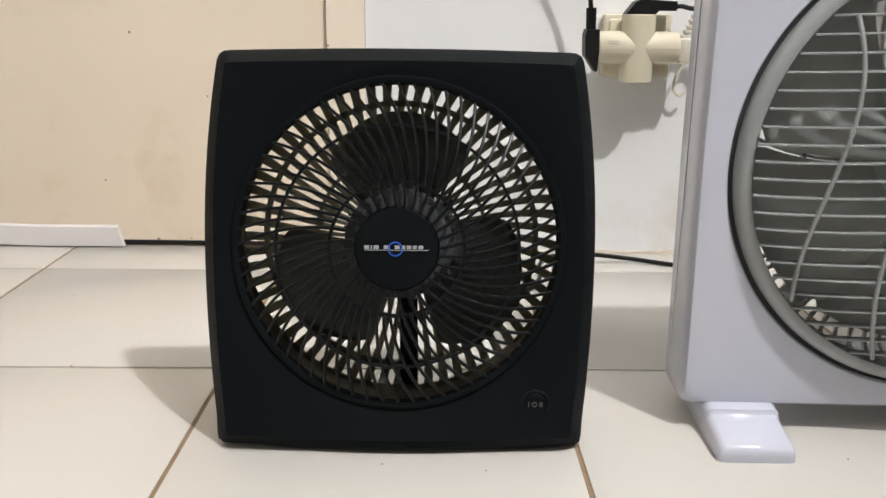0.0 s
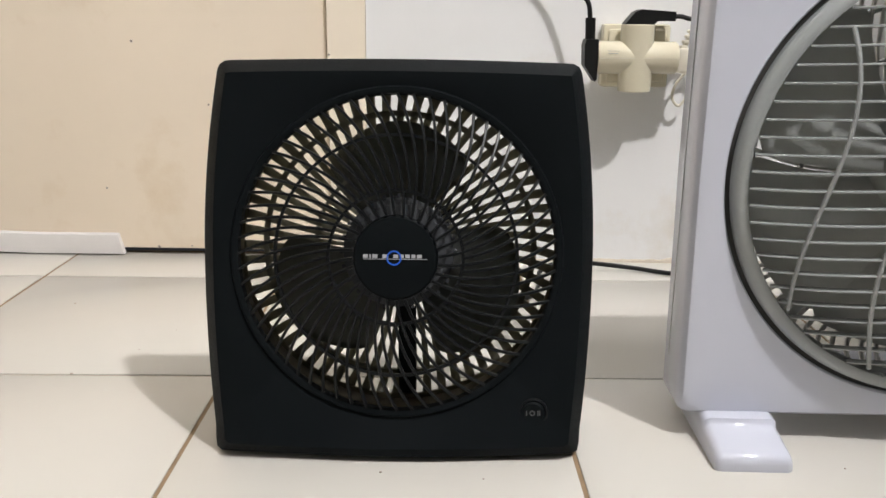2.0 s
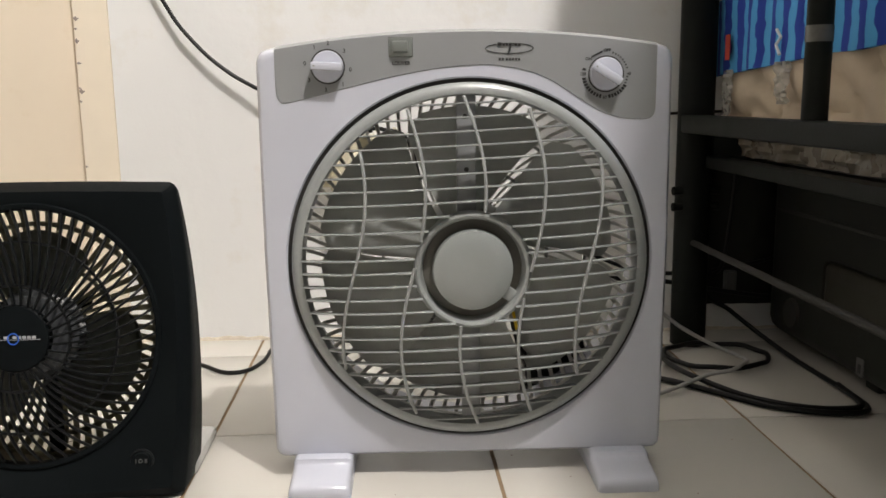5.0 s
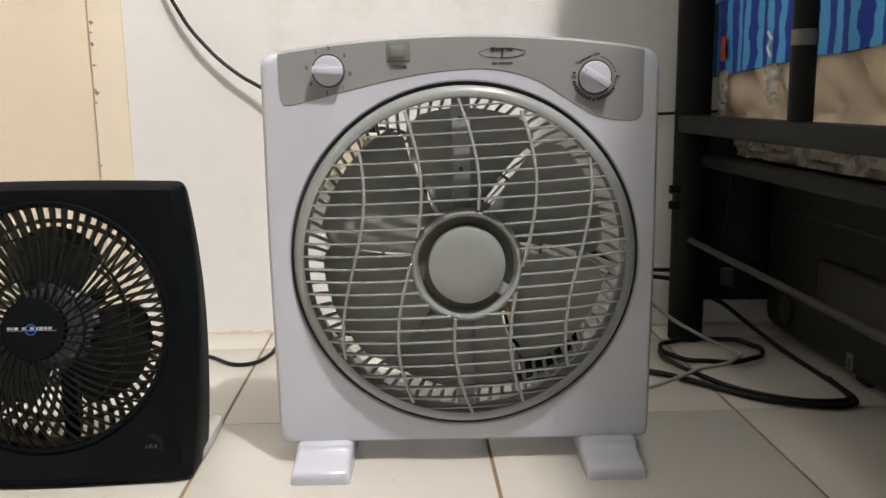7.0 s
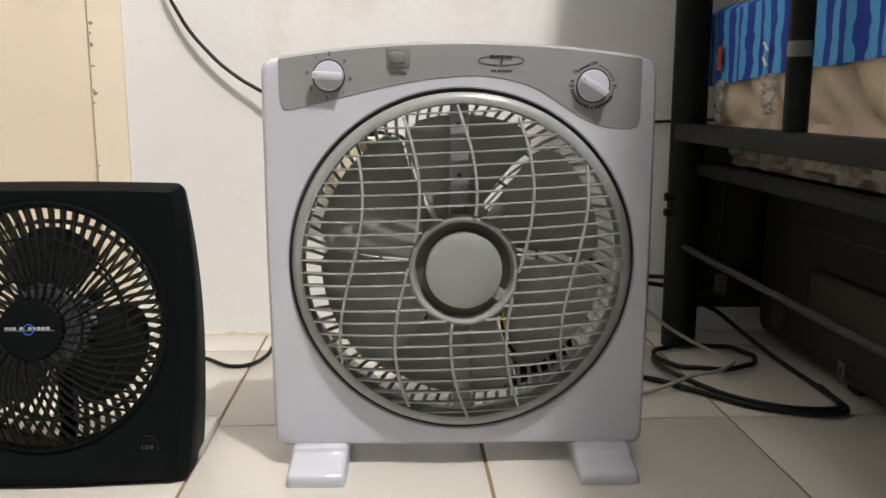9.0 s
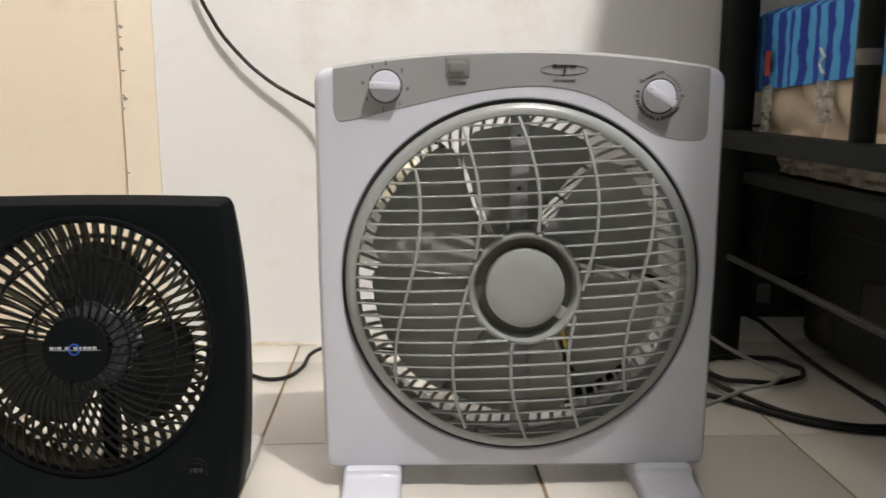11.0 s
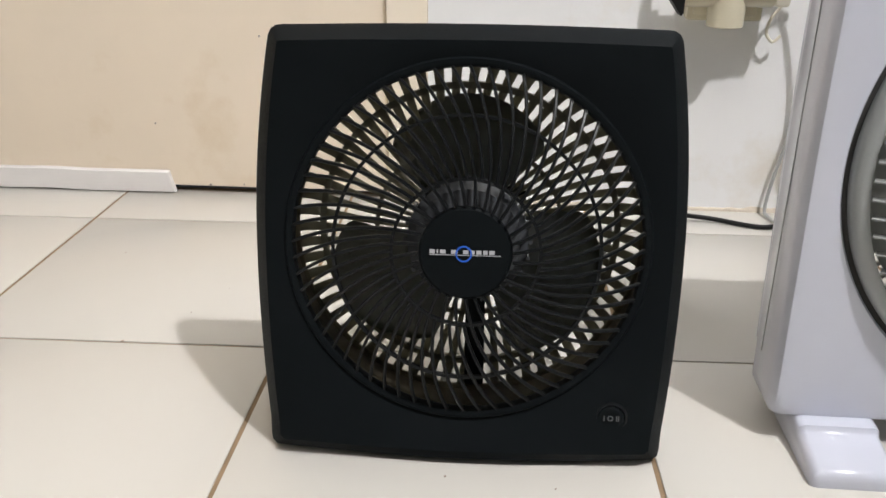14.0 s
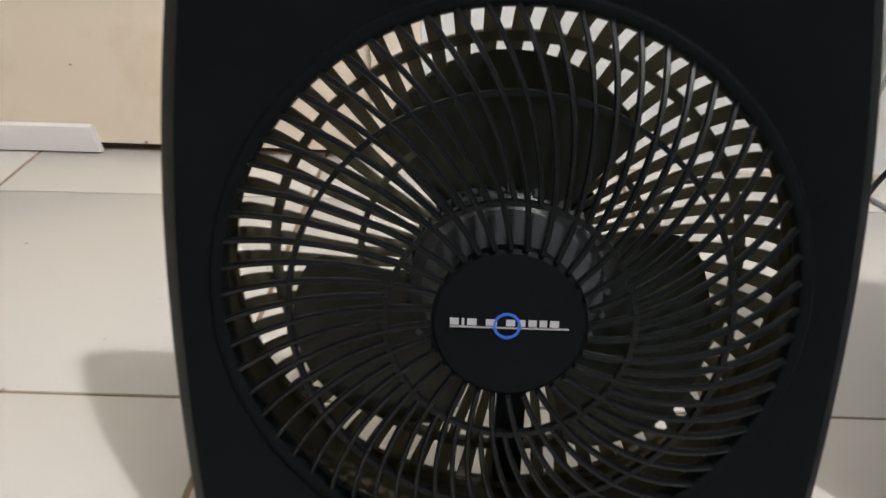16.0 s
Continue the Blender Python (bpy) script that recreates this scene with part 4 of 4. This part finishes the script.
part("zip_band", box(-0.0225, -0.0190, -0.33, 1.0, 0.196, 0.201, 0.001), M_DUSTY, case)
for y in (-0.2, 0.93):
    wheel = part("wheel", lathe_y([(0.012, -0.004), (0.020, -0.004), (0.022, 0.0), (0.020, 0.004), (0.012, 0.004)], 28, caps=(True, True)), M_DUSTY, case, m=pose(-0.0215, y, 0.055, 0, 0, 90))
    part("wheel_hub", lathe_y([(0.006, -0.0062), (0.006, -0.0035)], 16, caps=(True, False)), M_METAL, wheel)
for y in (-0.2, 0.74):
    part("case_foot", box(0.0, 0.45, y, y + 0.03, 0.0, 0.014, 0.003), M_CASE, case)
cloth_loops = []
for i in range(60):
    x = 0.775 + i * 0.0165
    y = 1.036 + 0.006 * math.sin(i * 0.9) + 0.004 * noise.noise((i * 0.5, 0, 0))
    cloth_loops.append([(x, y, 0.045 + 0.006 * noise.noise((i * 0.3, 2, 0))), (x, y, 0.281), (x, y + 0.003, 0.281), (x, y + 0.003, 0.045)])
ob = new("dark_cloth", mesh_of(loft(cloth_loops, True, (True, True)), "dark_cloth", M_CASE, angle=60))
tagged(ob, "dark cloth hanging against the wall under the bed", "cloth")
cover = thing("junction_box", pose(0.812, 1.026, 0.085, 0, 0, -1.03), "small beige cable box on the wall behind the bed post", "box")
part("box_body", box(-0.009, 0.009, -0.012, 0, -0.016, 0.016, 0.002), M_DIMINK, cover)
part("box_lid", box(-0.007, 0.007, -0.0145, -0.011, -0.014, 0.014, 0.001), M_DIMINK, cover)


# cables beside the bed
def ring_path(cx, cy, rx, ry, z, a0, a1, n=14, wob=0.006):
    return [(cx + rx * math.cos(radians(a0 + (a1 - a0) * i / n)) + wob * noise.noise((i * 0.7, cx, 1)), cy + ry * math.sin(radians(a0 + (a1 - a0) * i / n)), z + 0.002 * (i % 2)) for i in range(n + 1)]


tube_thing("black_cable", ring_path(0.747, 0.897, 0.071, 0.058, 0.006, 175, -185) + [(0.669, 0.855, 0.009), (0.684, 0.795, 0.010), (0.722, 0.732, 0.007), (0.775, 0.692, 0.006), (0.825, 0.684, 0.006), (0.845, 0.70, 0.006), (0.850, 0.76, 0.008)], 0.0035, M_CORD, "thick black cable coiled on the tiles by the bed post")
tube_thing("black_cable", [(0.55, 0.86, 0.004), (0.60, 0.83, 0.004), (0.645, 0.808, 0.005), (0.690, 0.758, 0.005), (0.735, 0.705, 0.005), (0.785, 0.678, 0.005), (0.828, 0.672, 0.005), (0.848, 0.69, 0.005), (0.851, 0.75, 0.005), (0.849, 0.87, 0.005), (0.835, 0.96, 0.018), (0.800, 0.99, 0.048), (0.766, 0.995, 0.074), (0.757, 1.0, 0.15)], 0.0035, M_CORD, "thick black cable lying in a loop under the bed")
tube_thing("grey_cable", [(0.55, 0.90, 0.14), (0.62, 0.90, 0.105), (0.662, 0.90, 0.075), (0.695, 0.90, 0.049), (0.737, 0.895, 0.025), (0.768, 0.880, 0.012), (0.776, 0.862, 0.010), (0.760, 0.838, 0.012), (0.735, 0.812, 0.013), (0.693, 0.790, 0.014), (0.618, 0.752, 0.005), (0.55, 0.735, 0.004)], 0.0026, M_GCORD, "thin grey cable curving over the black coil", 8)
tube_thing("black_cable", [(0.815, 1.02, 0.30), (0.81, 1.02, 0.20), (0.80, 1.02, 0.115), (0.78, 1.0, 0.10)], 0.0028, M_CORD, "black cable hanging behind the bed post")
tube_thing("black_cable", [(0.76, 1.02, 0.098), (0.88, 1.02, 0.12), (0.98, 1.02, 0.16), (1.10, 1.02, 0.22), (1.2, 1.02, 0.27)], 0.0028, M_CORD, "black cable sagging along the wall under the bed")
tube_thing("black_cable", [(0.62, 1.0, 0.098), (0.70, 1.01, 0.09), (0.80, 1.0, 0.073), (0.86, 0.99, 0.066)], 0.0035, M_CORD, "short black cable crossing behind the bed post")

coil = []
for k in range(61):
    a = k / 60 * 2 * math.pi * 3.2
    coil.append((0.495 + (0.070 + 0.006 * math.sin(a * 0.7)) * math.cos(a), 0.835 + (0.052 + 0.006 * math.cos(a * 0.4)) * math.sin(a), 0.006 + 0.008 * k / 60))
ob = new("cable_coil", mesh_of(sweep(coil, 0.0055, 0.0055, n=9), "cable_coil", M_CORD))
tagged(ob, "coil of thick black cable on the tiles behind the white fan", "cable")

# ---- floor tiles ----
T, J, K = 0.30, 0.0020, 0.0036
flo = floor


def tile_mesh(w, d):
    return mesh_of(box(-w / 2, w / 2, -d / 2, d / 2, -0.0042, 0.0, 0.0008, 2), "tile", M_TILE)


whole, cut = tile_mesh(T - K, T - J), tile_mesh(T - K, 0.115 - J)
for i in range(-7, 6):
    for j in range(-11, 2):
        x0, y0 = i * T, j * T
        w = whole if j < 1 else cut
        tilt = (random.uniform(-0.08, 0.08), random.uniform(-0.08, 0.08))
        part("tile", w, None, flo, m=pose(0.10, 0.678, 0, 0, 0, 0.38) @ pose(x0 + T / 2, y0 + (T / 2 if j < 1 else 0.0575), 0, *tilt, random.uniform(-0.08, 0.08)))

# specks of dirt on the tiles
for x, y, w in ((-0.342, 0.676, 0.0045), (-0.30, 0.735, 0.002), (-0.28, 0.79, 0.0016), (-0.045, 0.508, 0.0024), (0.03, 0.50, 0.0016), (-0.21, 0.84, 0.002), (0.30, 0.52, 0.002), (0.42, 0.60, 0.0026), (0.47, 0.545, 0.0018), (0.66, 0.62, 0.003), (0.58, 0.50, 0.002), (-0.42, 0.87, 0.0022)):
    bm = bmesh.new()
    ring = [(w * (0.35 + 0.25 * noise.noise((k, x * 50, y * 50))) * math.cos(k * math.pi / 4), w * (0.35 + 0.25 * noise.noise((k, y * 70, 3))) * math.sin(k * math.pi / 4)) for k in range(8)]
    loft([[(u, v, z) for u, v in ring] for z in (-0.0002, 0.0004)], True, (True, True), bm)
    part("speck", bm, M_FLAKE, flo, "dark speck of dirt", pose(x, y, 0.0002))
